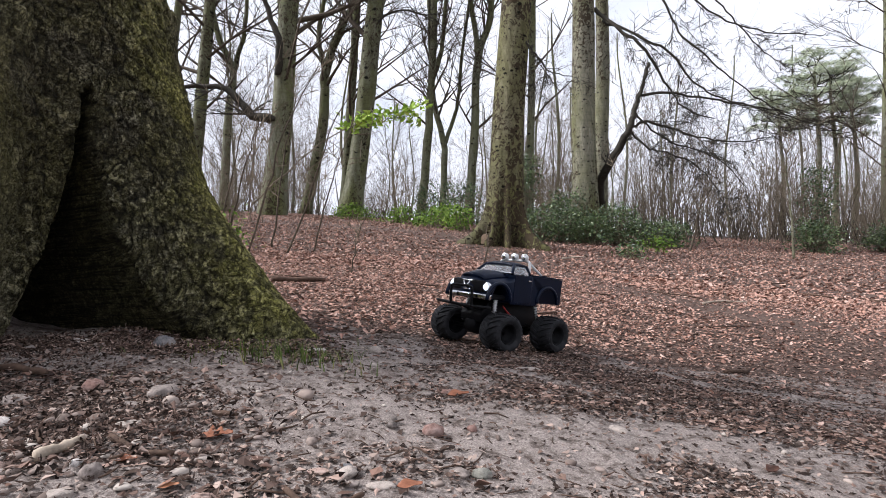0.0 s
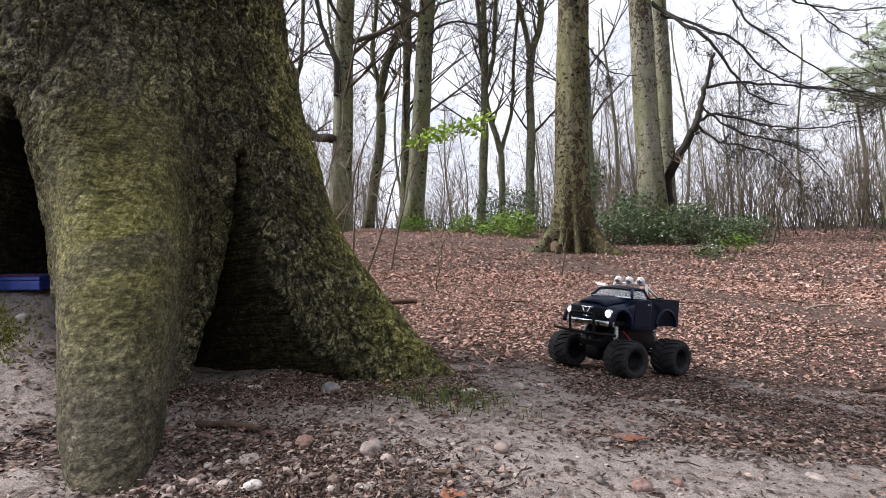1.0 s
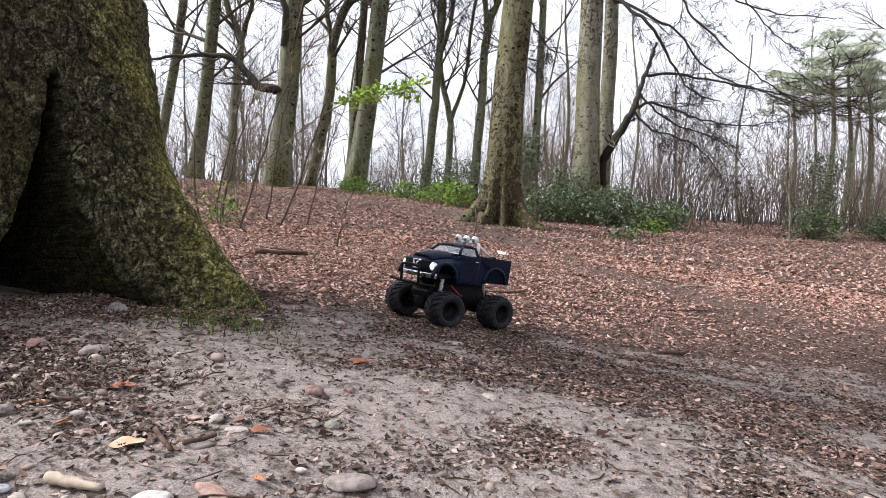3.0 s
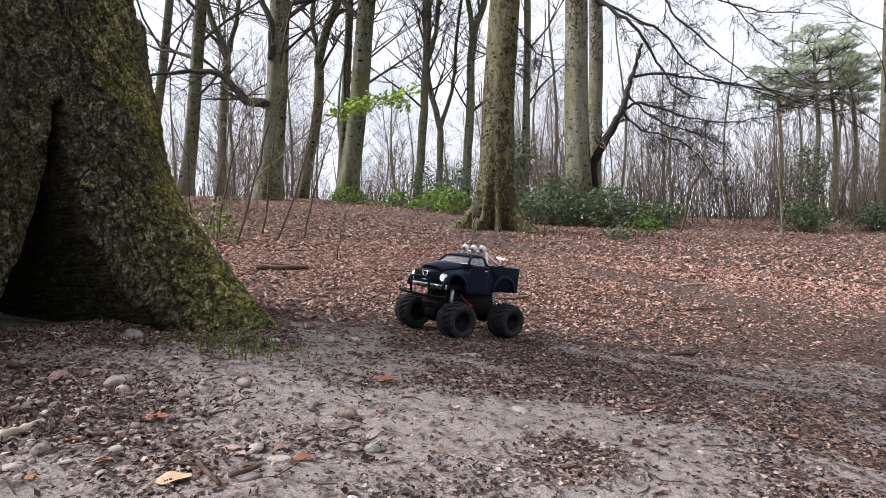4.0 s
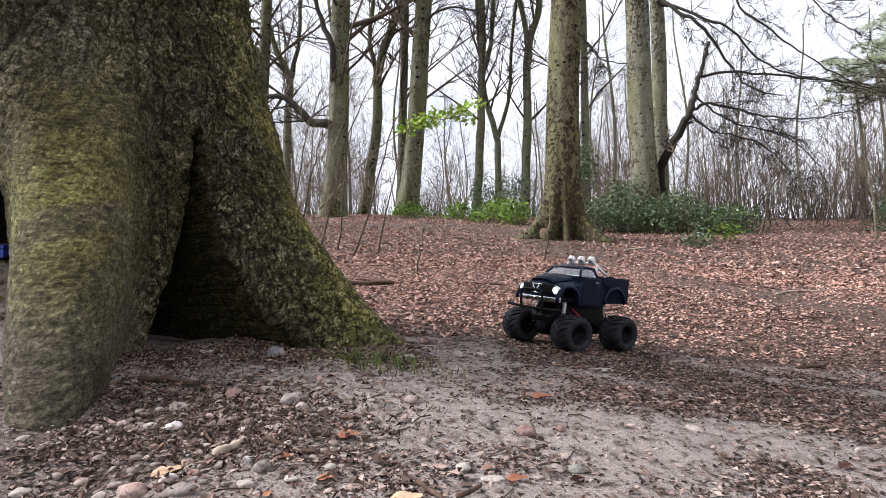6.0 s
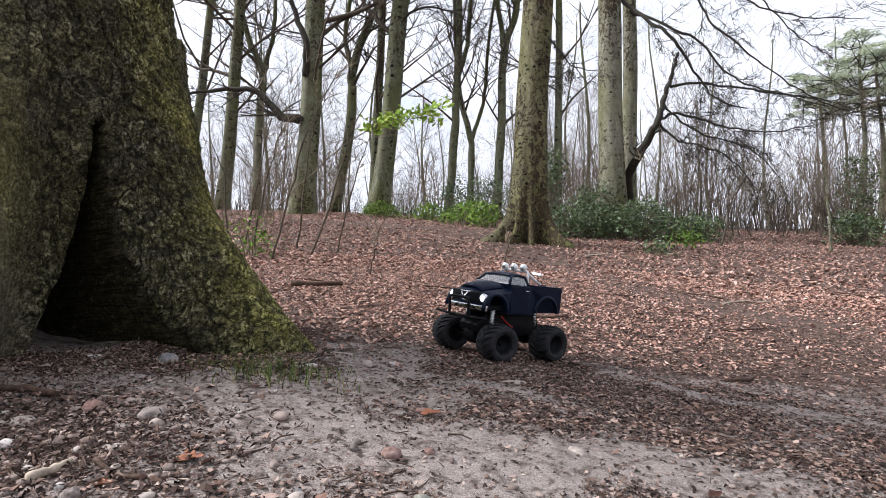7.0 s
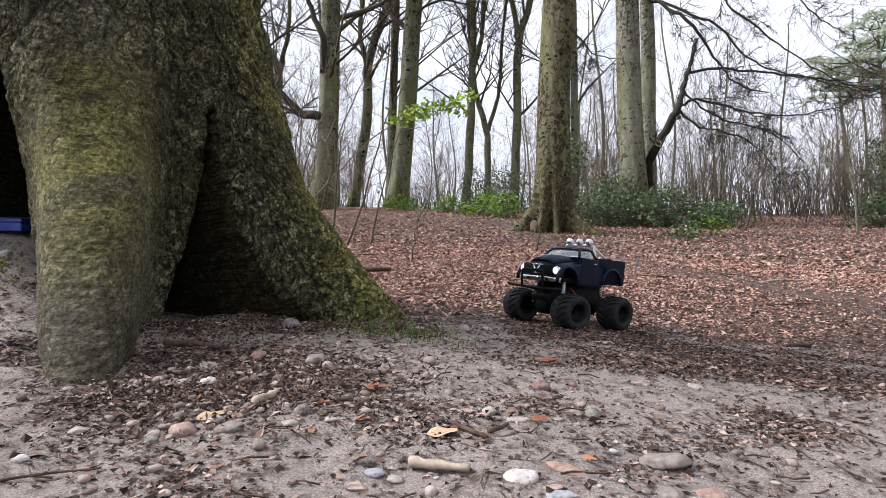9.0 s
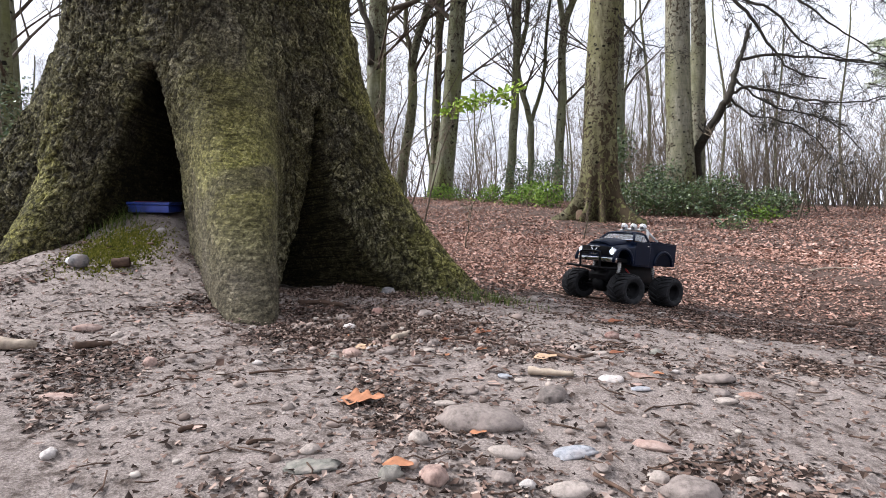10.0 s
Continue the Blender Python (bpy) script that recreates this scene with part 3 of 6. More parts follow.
# ---- ground with its small relief, for things that lie on it ----
def lie(x, y):
    z = float(ground_z(x, y))
    if abs(x + 0.2) < 2.2 and abs(y - 0.9) < 2.2:
        p = Vector((x, y, 0))
        z += 0.010 * noise.noise(p * 5) + 0.006 * noise.noise(p * 17) + 0.0035 * noise.noise(p * 47)
    return z


# ---- more materials ----
M["paint"] = simple("satin_black_paint", (0.004, 0.008, 0.022), 0.36, 0, 0.25, 25, 0.03, 0.0003)
M["black"] = simple("black_plastic", (0.006, 0.006, 0.007), 0.55, 0, 0.3, 90, 0.1, 0.0005)
M["rubber"] = simple("dusty_black_rubber", (0.026, 0.026, 0.028), 0.75, 0, 0.45, 45, 0.3, 0.0008)
M["chrome"] = simple("chrome", (0.72, 0.72, 0.73), 0.18, 1.0, 0.08, 60, 0.03, 0.0003)
M["silver"] = simple("pale_silver_plastic", (0.70, 0.70, 0.70), 0.35, 0.1, 0.08, 60, 0.03, 0.0003)
M["red_wire"] = simple("red_wire_sleeve", (0.42, 0.02, 0.02), 0.45, 0, 0.2)
M["seat"] = simple("brown_interior", (0.16, 0.075, 0.045), 0.7, 0, 0.3)
M["blue_box"] = simple("blue_printed_card", (0.030, 0.055, 0.26), 0.3, 0, 0.5, 25, 0.05)
M["pink_print"] = simple("pink_print", (0.45, 0.10, 0.22), 0.4, 0, 0.4, 60, 0.05)
M["door_wood"] = simple("pale_weathered_wood", (0.36, 0.26, 0.18), 0.8, 0, 0.3, 40)
M["litter"] = simple("white_plastic_scrap", (0.82, 0.82, 0.84), 0.5, 0, 0.05)
M["stick"] = simple("brown_stick_bark", (0.085, 0.055, 0.040), 0.85, 0, 0.5, 70, 0.5, 0.002)
M["stick_pale"] = simple("pale_dead_wood", (0.33, 0.27, 0.21), 0.85, 0, 0.4, 70, 0.5, 0.002)
M["moss"] = islands("moss_cushion", [(0.0, (0.05, 0.06, 0.008)), (0.6, (0.13, 0.13, 0.02)), (1.0, (0.22, 0.20, 0.04))], 0.9)
M["grass"] = islands("grass_blades", [(0.0, (0.04, 0.06, 0.015)), (0.7, (0.10, 0.14, 0.03)), (1.0, (0.26, 0.24, 0.10))], 0.6)
M["holly"] = islands("glossy_evergreen_leaves", [(0.0, (0.025, 0.048, 0.016)), (0.6, (0.065, 0.11, 0.034)), (1.0, (0.16, 0.21, 0.07))], 0.4, spec=0.5)
M["fern"] = islands("fresh_green_leaves", [(0.0, (0.06, 0.11, 0.02)), (0.6, (0.15, 0.25, 0.04)), (1.0, (0.28, 0.38, 0.07))], 0.55)
M["spring"] = islands("young_beech_leaves", [(0.0, (0.20, 0.33, 0.04)), (0.6, (0.36, 0.52, 0.08)), (1.0, (0.55, 0.68, 0.16))], 0.5)
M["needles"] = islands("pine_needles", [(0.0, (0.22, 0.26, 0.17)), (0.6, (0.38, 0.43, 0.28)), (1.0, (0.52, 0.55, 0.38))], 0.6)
M["copper"] = islands("fallen_beech_leaves", [(0.0, (0.13, 0.072, 0.056)), (0.2, (0.27, 0.150, 0.112)), (0.55, (0.41, 0.235, 0.178)), (0.85, (0.49, 0.305, 0.238)), (1.0, (0.58, 0.42, 0.35))], 0.65, spec=0.14)
M["brown_leaf"] = islands("rotting_leaves", [(0.0, (0.018, 0.012, 0.010)), (0.35, (0.075, 0.047, 0.036)), (0.75, (0.22, 0.130, 0.098)), (1.0, (0.46, 0.33, 0.27))], 0.65, spec=0.14)
M["crumbs"] = islands("bark_and_leaf_crumbs", [(0.0, (0.018, 0.012, 0.010)), (0.4, (0.065, 0.044, 0.034)), (0.75, (0.20, 0.132, 0.105)), (1.0, (0.44, 0.34, 0.285))], 0.8)
M["pebbles"] = islands("small_pebbles", [(0.0, (0.12, 0.09, 0.075)), (0.4, (0.24, 0.19, 0.165)), (0.8, (0.34, 0.27, 0.23)), (1.0, (0.46, 0.41, 0.36))], 0.8)


for key in ("paint", "black", "rubber"):
    M[key].node_tree.nodes["Principled BSDF"].inputs["Specular IOR Level"].default_value = 0.13 if key == "paint" else 0.10


def leaf_stuff(name, label, material, n, place, size, tilt, curl, seed, fat=0.30, lift=0.004):
    """Many folded leaves in one mesh; place(rng, n) gives x and y."""
    rng = np.random.default_rng(seed)
    x, y = place(rng, n)
    n = len(x)
    z = np.array([lie(a, b) for a, b in zip(x, y)])
    s = rng.uniform(size[0], size[1], n) * rng.uniform(0.7, 1.15, n)
    h = rng.uniform(-curl, curl, n)
    k = rng.uniform(-curl, curl, n)
    w = fat * rng.uniform(0.6, 1.25, n)
    o = np.zeros(n)
    flat = np.stack([
        np.stack([o - 0.5, o, k], -1), np.stack([o - 0.15, -w, h], -1), np.stack([o + 0.2, -w * 0.8, h * 0.8], -1),
        np.stack([o + 0.5, o, k * 0.6], -1), np.stack([o + 0.2, w * 0.8, h * 0.8], -1), np.stack([o - 0.15, w, h], -1)], 1)
    flat[..., :2] *= rng.uniform(0.75, 1.15, (n, 6, 1))
    flat[..., 1] += rng.uniform(-0.1, 0.1, (n, 6))
    flat = flat * s[:, None, None]
    yaw, pi_, ro = rng.uniform(0, 2 * np.pi, n), rng.normal(0, tilt, n), rng.normal(0, tilt, n)
    c, si = np.cos(ro), np.sin(ro)
    p = np.stack([flat[..., 0], flat[..., 1] * c[:, None] - flat[..., 2] * si[:, None], flat[..., 1] * si[:, None] + flat[..., 2] * c[:, None]], -1)
    c, si = np.cos(pi_), np.sin(pi_)
    p = np.stack([p[..., 0] * c[:, None] - p[..., 2] * si[:, None], p[..., 1], p[..., 0] * si[:, None] + p[..., 2] * c[:, None]], -1)
    c, si = np.cos(yaw), np.sin(yaw)
    p = np.stack([p[..., 0] * c[:, None] - p[..., 1] * si[:, None], p[..., 0] * si[:, None] + p[..., 1] * c[:, None], p[..., 2]], -1)
    low = p[..., 2].min(1)
    z = z - low * 0.7 + rng.uniform(0, lift, n)
    p = p + np.stack([x, y, z], -1)[:, None, :]
    if size[1] < 0.025:
        p = p[:, (0, 1, 3, 5)]
        q = 4 * np.arange(n)
        f = np.concatenate([np.stack([q, q + 1, q + 2], -1), np.stack([q, q + 2, q + 3], -1)])
    else:
        q = 6 * np.arange(n)
        f = np.concatenate([np.stack([q, q + 1, q + 2, q + 3], -1), np.stack([q, q + 3, q + 4, q + 5], -1)])
    me = bpy.data.meshes.new(name)
    me.from_pydata(p.reshape(-1, 3), [], f)
    return tagged(part(name, me, M[material]), label, "leaves", kind="stuff")


def fan(near, far, spread=0.95, power=1.0, keep=None):
    """Places in a wedge ahead of the first eye."""
    def place(rng, n):
        r = (near ** power + rng.random(n) * (far ** power - near ** power)) ** (1 / power)
        a = rng.uniform(-spread, spread, n)
        x, y = r * np.sin(a), r * np.cos(a) - 0.4
        ok = np.hypot(x - TREE.x, y - TREE.y) > 0.50
        if keep:
            ok &= rng.random(n) < keep(x, y)
        return x[ok], y[ok]
    return place


def leafy(x, y):
    way = np.interp(y, (1.5, 2.95, 3.78, 4.79, 8.2), (2.1, 1.69, 1.29, 0.89, 0.12))
    path = np.exp(-((x - way) / (0.22 + 0.03 * y)) ** 2) * (y < 8.6)
    path = np.maximum(path, np.exp(-((y - 9.0) / 0.55) ** 2) * (x < 0.3) * (x > -3.2))
    return np.clip((y - 1.45 - 0.22 * x) * 0.8, 0.012, 1) * (1 - 0.72 * path)


def patchy(x, y):
    k = np.array([noise.noise(Vector((a * 5, b * 5, 3))) for a, b in zip(x, y)])
    k2 = np.array([noise.noise(Vector((a * 2.1, b * 2.1, 9))) for a, b in zip(x, y)])
    return np.clip(0.20 + 1.9 * k + 1.2 * k2 + 1.8 * mould_at(x, y) + 0.25 * np.clip((y - 0.9) / 0.3, 0, 1) - 1.4 * np.exp(-((x + 0.2) ** 2 + (y - 0.7) ** 2) / 0.012) + 0.8 * np.clip(x * 2.2 + 0.35, 0, 1) * np.clip((y - 0.2) / 0.6, 0, 1) + 0.4 * np.exp(-((x + 0.62) / 0.25) ** 2 - ((y - 1.1) / 0.3) ** 2) + 0.25 * np.exp(-((x + 0.42) / 0.22) ** 2 - ((y - 0.6) / 0.3) ** 2), 0.09, 1)


def heap(cx, cy, w):
    def place(rng, n):
        return cx + rng.normal(0, w, n), cy + rng.normal(0, w * 0.7, n)
    return place


leaf_stuff("leaf_litter", "copper-brown fallen beech leaves covering the bank", "copper", 115000, fan(4.5, 15, 1.15, 1.3, leafy), (0.024, 0.046), 0.35, 0.16, 1)
leaf_stuff("leaf_litter", "copper-brown fallen beech leaves on the woodland floor", "copper", 155000, fan(1.5, 5.4, 1.2, 1.4, leafy), (0.011, 0.026), 0.30, 0.16, 2)
leaf_stuff("leaf_mould", "dark trodden rotting leaves on sand", "brown_leaf", 110000, fan(1.25, 3.6, 0.95, 1.3, patchy), (0.006, 0.018), 0.2, 0.15, 3)
leaf_stuff("bark_crumbs", "dark bark and leaf crumbs on pale sand", "crumbs", 230000, fan(0.40, 2.1, 0.95, 1.5, patchy), (0.003, 0.011), 0.25, 0.2, 4, 0.36, 0.002)
leaf_stuff("bark_chips", "flat dark chips of bark on sand", "crumbs", 2200, fan(0.42, 2.0, 0.95, 1.4, patchy), (0.006, 0.016), 0.14, 0.12, 15, 0.34, 0.002)
leaf_stuff("bark_crumbs", "crumbs of bark heaped beside the root", "crumbs", 6000, heap(-0.44, 0.60, 0.13), (0.003, 0.013), 0.4, 0.25, 5, 0.16, 0.008)
leaf_stuff("bark_crumbs", "dark crumbs of bark before the hollow", "crumbs", 8000, heap(-0.72, 1.00, 0.14), (0.003, 0.013), 0.4, 0.25, 25, 0.16, 0.006)
leaf_stuff("leaf_litter", "dry curled leaf and bark pieces beside the root", "brown_leaf", 380, heap(-0.38, 0.52, 0.17), (0.010, 0.021), 0.22, 0.15, 26)
leaf_stuff("leaf_litter", "scattered brown leaf pieces on sand", "brown_leaf", 1200, fan(0.6, 1.9, 0.95, 1.3, patchy), (0.006, 0.015), 0.3, 0.2, 6)


def pebble_stuff(name, label, n, place, size, seed):
    rng = np.random.default_rng(seed)
    x, y = place(rng, n)
    bm = bmesh.new()
    bmesh.ops.create_icosphere(bm, subdivisions=2, radius=1.0)
    base = np.array([v.co for v in bm.verts])
    tris = np.array([[v.index for v in f.verts] for f in bm.faces])
    bm.free()
    v, f = [], []
    for i, (a, b) in enumerate(zip(x, y)):
        r = rng.uniform(*size) * rng.uniform(0.5, 1.0)
        k = base * (rng.uniform(0.7, 1.4), rng.uniform(0.7, 1.1), rng.uniform(0.4, 0.8)) * (1 + 0.14 * np.sin(base @ rng.normal(0, 2.5, 3) + rng.random() * 6)[:, None])
        t = rng.uniform(0, 6.3)
        k = k @ np.array([[math.cos(t), math.sin(t), 0], [-math.sin(t), math.cos(t), 0], [0, 0, 1]])
        v.append(k * r + (a, b, lie(a, b) + r * 0.25))
        f.append(tris + i * len(base))
    me = bpy.data.meshes.new(name)
    me.from_pydata(np.concatenate(v), [], np.concatenate(f))
    me.shade_smooth()
    tagged(part(name, me, M["pebbles"]), label, "pebbles", kind="stuff")


pebble_stuff("gravel", "small rounded pebbles scattered on sand", 900, fan(0.42, 1.7, 0.95, 1.3), (0.002, 0.007), 7)
pebble_stuff("gravel", "pebbles gathered beside the root", 240, heap(-0.43, 0.58, 0.12), (0.004, 0.011), 8)


def twig_stuff(name, label, n, place, size, seed):
    rng = np.random.default_rng(seed)
    x, y = place(rng, n)
    s = Shape()
    for a, b in zip(x, y):
        t, ln = rng.uniform(0, 6.3), rng.uniform(*size)
        d, e = Vector((math.cos(t), math.sin(t), 0)) * ln, Vector((rng.normal(), rng.normal(), 0)) * ln * 0.08
        r = ln * rng.uniform(0.008, 0.022) + 0.0004
        pts = [Vector((a, b, 0)) + d * (k - 1) * 0.5 + (e if k == 1 else e * 0) for k in range(3)]
        for p in pts:
            p.z = lie(p.x, p.y) + r + rng.uniform(0, 0.004)
        s.tube(pts, [r, r, r * 0.6], 5)
    tagged(part(name, s, M["stick"]), label, "twigs", kind="stuff")


twig_stuff("twigs", "thin dark broken twigs on the ground", 900, fan(0.45, 2.2, 0.95, 1.3), (0.008, 0.04), 9)
twig_stuff("twigs", "dead twigs among the fallen leaves", 160, fan(2.0, 8, 0.9, 1.3), (0.08, 0.35), 10)


# ---- stones, sticks and single leaves ----
def stone_material(name, color):
    """A stone with a dry dusting of sand."""
    m, n, l, b, co = start(name, 0.85)
    color = tuple(0.86 * c + 0.12 * d for c, d in zip(color, (0.27, 0.225, 0.20)))
    f = fine(n, l, co, 160, 8, 0.75)
    r = ramp_of(n, [(0.32, tuple(c * 0.50 for c in color)), (0.52, color), (0.72, tuple(min(0.9, c * 1.35) for c in color))])
    l.new(f, r.inputs[0])
    g = ramp_of(n, [(0.45, (0,) * 3), (0.66, (0.5,) * 3)])
    l.new(fine(n, l, co, 38, 8, 0.7), g.inputs[0])
    l.new(mixed(n, l, g.outputs[0], r.outputs[0], (0.36, 0.30, 0.268)), b.inputs["Base Color"])
    bumped(n, l, b, f, 0.7, 0.003)
    return m


for key, color in (("red", (0.205, 0.115, 0.095)), ("grey", (0.22, 0.185, 0.165)), ("pink", (0.38, 0.26, 0.215)), ("pale", (0.37, 0.32, 0.28)),
                   ("white", (0.54, 0.50, 0.47)), ("dark", (0.125, 0.108, 0.098)), ("orange", (0.33, 0.205, 0.160)), ("slate", (0.14, 0.14, 0.145)),
                   ("frosted", (0.33, 0.35, 0.38)), ("greenish", (0.20, 0.20, 0.17))):
    M["stone_" + key] = stone_material(key + "_stone", color)


def stone(x, y, w, key, label, flat=0.6, long=1.25, angular=0.06, turn=None):
    rnd = random.Random(int(x * 7919 + y * 104729))
    w *= 0.96
    bm = bmesh.new()
    bmesh.ops.create_icosphere(bm, subdivisions=3, radius=0.5)
    off = Vector((rnd.uniform(0, 90), rnd.uniform(0, 90), 0))
    for v in bm.verts:
        d = v.co.normalized()
        k = 1 + 0.24 * noise.noise(d * 1.7 + off) + 0.09 * noise.noise(d * 4 + off) + 0.03 * noise.noise(d * 11 + off)
        if angular:
            k += angular * (0.5 - abs(noise.noise(d * 2.6 + off)) * 2)
        v.co = Vector((v.co.x * long, v.co.y / long ** 0.4, v.co.z * flat)) * k * w
    me = bpy.data.meshes.new("stone")
    bm.to_mesh(me)
    bm.free()
    me.shade_smooth()
    me.materials.append(M["stone_" + key])
    ob = new("stone", me)
    ob.matrix_world = pose(x, y, lie(x, y) + w * flat * 0.14, rnd.uniform(-8, 8), rnd.uniform(-8, 8), rnd.uniform(0, 180) if turn is None else turn)
    tagged(ob, label, "stone", "loose stones")


stone(-0.484, 0.743, 0.031, "red", "rounded red-brown stone on dark crumbs", 0.75, 1.2, 0.06)
stone(-0.374, 0.721, 0.039, "grey", "blocky grey-brown stone on dark crumbs", 0.75, 1.3, 0.15)
stone(-0.387, 0.666, 0.022, "grey", "flat brown stone beside a blocky one", 0.5, 1.5, 0.0, 0)
stone(-0.539, 0.677, 0.029, "grey", "dusty flat stone on dark crumbs", 0.45, 1.3, 0.0, 0)
stone(-0.542, 0.613, 0.027, "pale", "pale flat stone beside the root", 0.6, 1.3, 0.0)
stone(-0.718, 1.069, 0.031, "white", "white rounded stone by the roots", 0.55, 1.4, 0.0)
stone(-0.631, 0.983, 0.020, "pale", "small pale stone by the roots", 0.6, 1.2, 0.0)
stone(-0.810, 1.340, 0.022, "white", "small white stone by the roots", 0.5, 1.5, 0.0)
stone(-0.537, 1.036, 0.039, "slate", "upright slate-grey stone near the hollow", 0.95, 1.0, 0.1)
stone(-0.726, 0.943, 0.017, "grey", "small dusty stone by the roots", 0.8, 1.2, 0.05)
stone(-0.438, 0.431, 0.030, "pink", "pale pink rounded stone on crumbs", 0.85, 1.2, 0.06)
stone(-0.413, 0.456, 0.017, "white", "white oval stone among crumbs", 0.8, 1.2, 0.0)
stone(-0.379, 0.424, 0.025, "grey", "brown rounded stone among crumbs", 0.65, 1.3, 0.0, 10)
stone(-0.465, 0.417, 0.016, "pale", "small pale stone among crumbs", 0.7, 1.1, 0.05)
stone(-0.457, 0.401, 0.013, "greenish", "small grey-green stone among crumbs", 0.7, 1.2, 0.0)
stone(-0.444, 0.412, 0.010, "pale", "small pale stone among crumbs", 0.6, 1.3, 0.0)
stone(-0.317, 0.485, 0.020, "grey", "brown rounded stone among crumbs", 0.9, 1.0, 0.05)
stone(-0.344, 0.504, 0.011, "white", "small white stone on crumbs", 0.9, 1.0, 0.05)
stone(-0.318, 0.447, 0.020, "pale", "pale flat stone on crumbs", 0.6, 1.2, 0.08)
stone(-0.350, 0.601, 0.017, "pale", "small pale stone on crumbs", 0.6, 1.4, 0.05)
stone(-0.499, 0.604, 0.023, "white", "white angular stone chip on crumbs", 0.7, 1.1, 0.2)
stone(-0.439, 0.542, 0.013, "pale", "flat pale stone on crumbs", 0.4, 1.6, 0.05)
stone(-0.442, 0.575, 0.013, "pale", "pale chip of stone on crumbs", 0.5, 1.4, 0.1)
stone(-0.394, 0.475, 0.013, "orange", "small orange-tan stone on crumbs", 0.6, 1.3, 0.05)
stone(-0.420, 0.505, 0.016, "pink", "small pink stone on crumbs", 0.8, 1.0, 0.1)
stone(-0.413, 0.479, 0.013, "dark", "dark stone chip on crumbs", 0.5, 1.3, 0.1)
stone(-0.651, 0.519, 0.014, "pale", "pale pebble on sand", 0.8, 1.1, 0.0)
stone(-0.549, 0.410, 0.018, "pale", "flat pale stone on sand", 0.5, 1.4, 0.0)
stone(-0.010, 0.658, 0.024, "red", "smooth brown stone on bare sand", 0.8, 1.15, 0.0, 0)
stone(0.039, 0.672, 0.013, "red", "small reddish stone on sand", 0.8, 1.1, 0.05)
stone(-0.062, 0.686, 0.012, "dark", "small dark pebble on sand", 0.9, 1.0, 0.0)
stone(-0.088, 0.512, 0.019, "pale", "small pink-grey stone on sand", 0.7, 1.1, 0.1)
stone(-0.082, 0.486, 0.012, "grey", "flat grey stone on sand", 0.5, 1.5, 0.0, 0)
stone(-0.093, 0.528, 0.012, "slate", "dark blue-grey stone chip on sand", 0.5, 1.3, 0.1)
stone(-0.117, 0.511, 0.015, "pink", "flat pinkish stone on sand", 0.35, 1.5, 0.0, 0)
stone(-0.200, 0.453, 0.017, "pink", "small pink stone sunk in sand", 0.5, 1.4, 0.0, 0)
stone(-0.235, 0.532, 0.012, "pale", "pale pebble on crumbs", 0.5, 1.4, 0.0)
stone(0.014, 0.870, 0.023, "red", "flat reddish stone on leaf mould", 0.5, 1.4, 0.0, 0)
stone(-0.027, 0.829, 0.024, "dark", "dark flat stone on leaf mould", 0.5, 1.5, 0.0, 0)
stone(-0.148, 1.180, 0.027, "pale", "pale stone beside the truck's track", 0.9, 1.1, 0.1)
stone(-0.098, 1.223, 0.022, "white", "small white stone on leaf mould", 0.7, 1.1, 0.1)
stone(0.181, 1.188, 0.038, "pale", "pale flat chip among leaf mould", 0.25, 2.0, 0.0, 0)
stone(-0.260, 1.086, 0.032, "white", "white chip of stone beside grass", 0.4, 1.6, 0.1)
stone(0.145, 0.883, 0.018, "pale", "pale chip on sand", 0.4, 1.5, 0.0)
stone(0.042, 0.540, 0.018, "greenish", "grey-green stone on sand", 0.7, 1.2, 0.0)
stone(0.020, 0.535, 0.017, "grey", "flat grey stone on sand", 0.5, 1.5, 0.0)
stone(0.251, 0.754, 0.026, "pale", "pale stone chip on sand", 0.4, 1.3, 0.15)
stone(-0.054, 0.487, 0.019, "pale", "pale flat stone on sand", 0.4, 1.5, 0.0, 0)
stone(-0.062, 0.326, 0.030, "white", "flat white oval stone on sand", 0.4, 1.2, 0.0, 10)
stone(0.089, 0.408, 0.037, "grey", "flat pale grey-brown cobble sunk in sand", 0.42, 1.5, 0.0, 0)
stone(0.066, 0.323, 0.024, "grey", "pinkish grey stone sunk in sand", 0.5, 1.1, 0.0, 0)
stone(0.108, 0.341, 0.021, "orange", "orange-tan stone sunk in sand", 0.4, 1.5, 0.0, 0)
stone(-0.018, 0.345, 0.023, "orange", "red broken tile piece on sand", 0.3, 1.8, 0.1, -25)
stone(-0.196, 0.334, 0.015, "frosted", "frosted blue glass piece on sand", 0.45, 1.3, 0.15, 0)
stone(-0.076, 0.439, 0.019, "dark", "long dark rounded stone on sand", 0.42, 2.2, 0.0, 8)
stone(-0.176, 0.331, 0.015, "pale", "pale angular stone on sand", 0.5, 1.3, 0.12)
stone(-0.208, 0.316, 0.015, "grey", "flat grey stone on sand", 0.4, 1.6, 0.0, 0)
stone(-0.052, 0.288, 0.012, "pale", "cream stone on sand", 0.5, 1.4, 0.0)
stone(-0.035, 0.310, 0.012, "pink", "flat pink stone on sand", 0.25, 1.5, 0.0, 0)
stone(0.047, 0.321, 0.010, "greenish", "greenish grey stone in sand", 0.4, 1.4, 0.0)
stone(0.039, 0.413, 0.010, "white", "small white stone on sand", 0.6, 1.2, 0.1)
stone(-0.062, 0.663, 0.014, "dark", "small dark pebble on sand", 0.8, 1.1, 0.0)
stone(-0.137, 0.254, 0.032, "dark", "dark pointed angular stone on sand", 0.85, 1.25, 0.28)
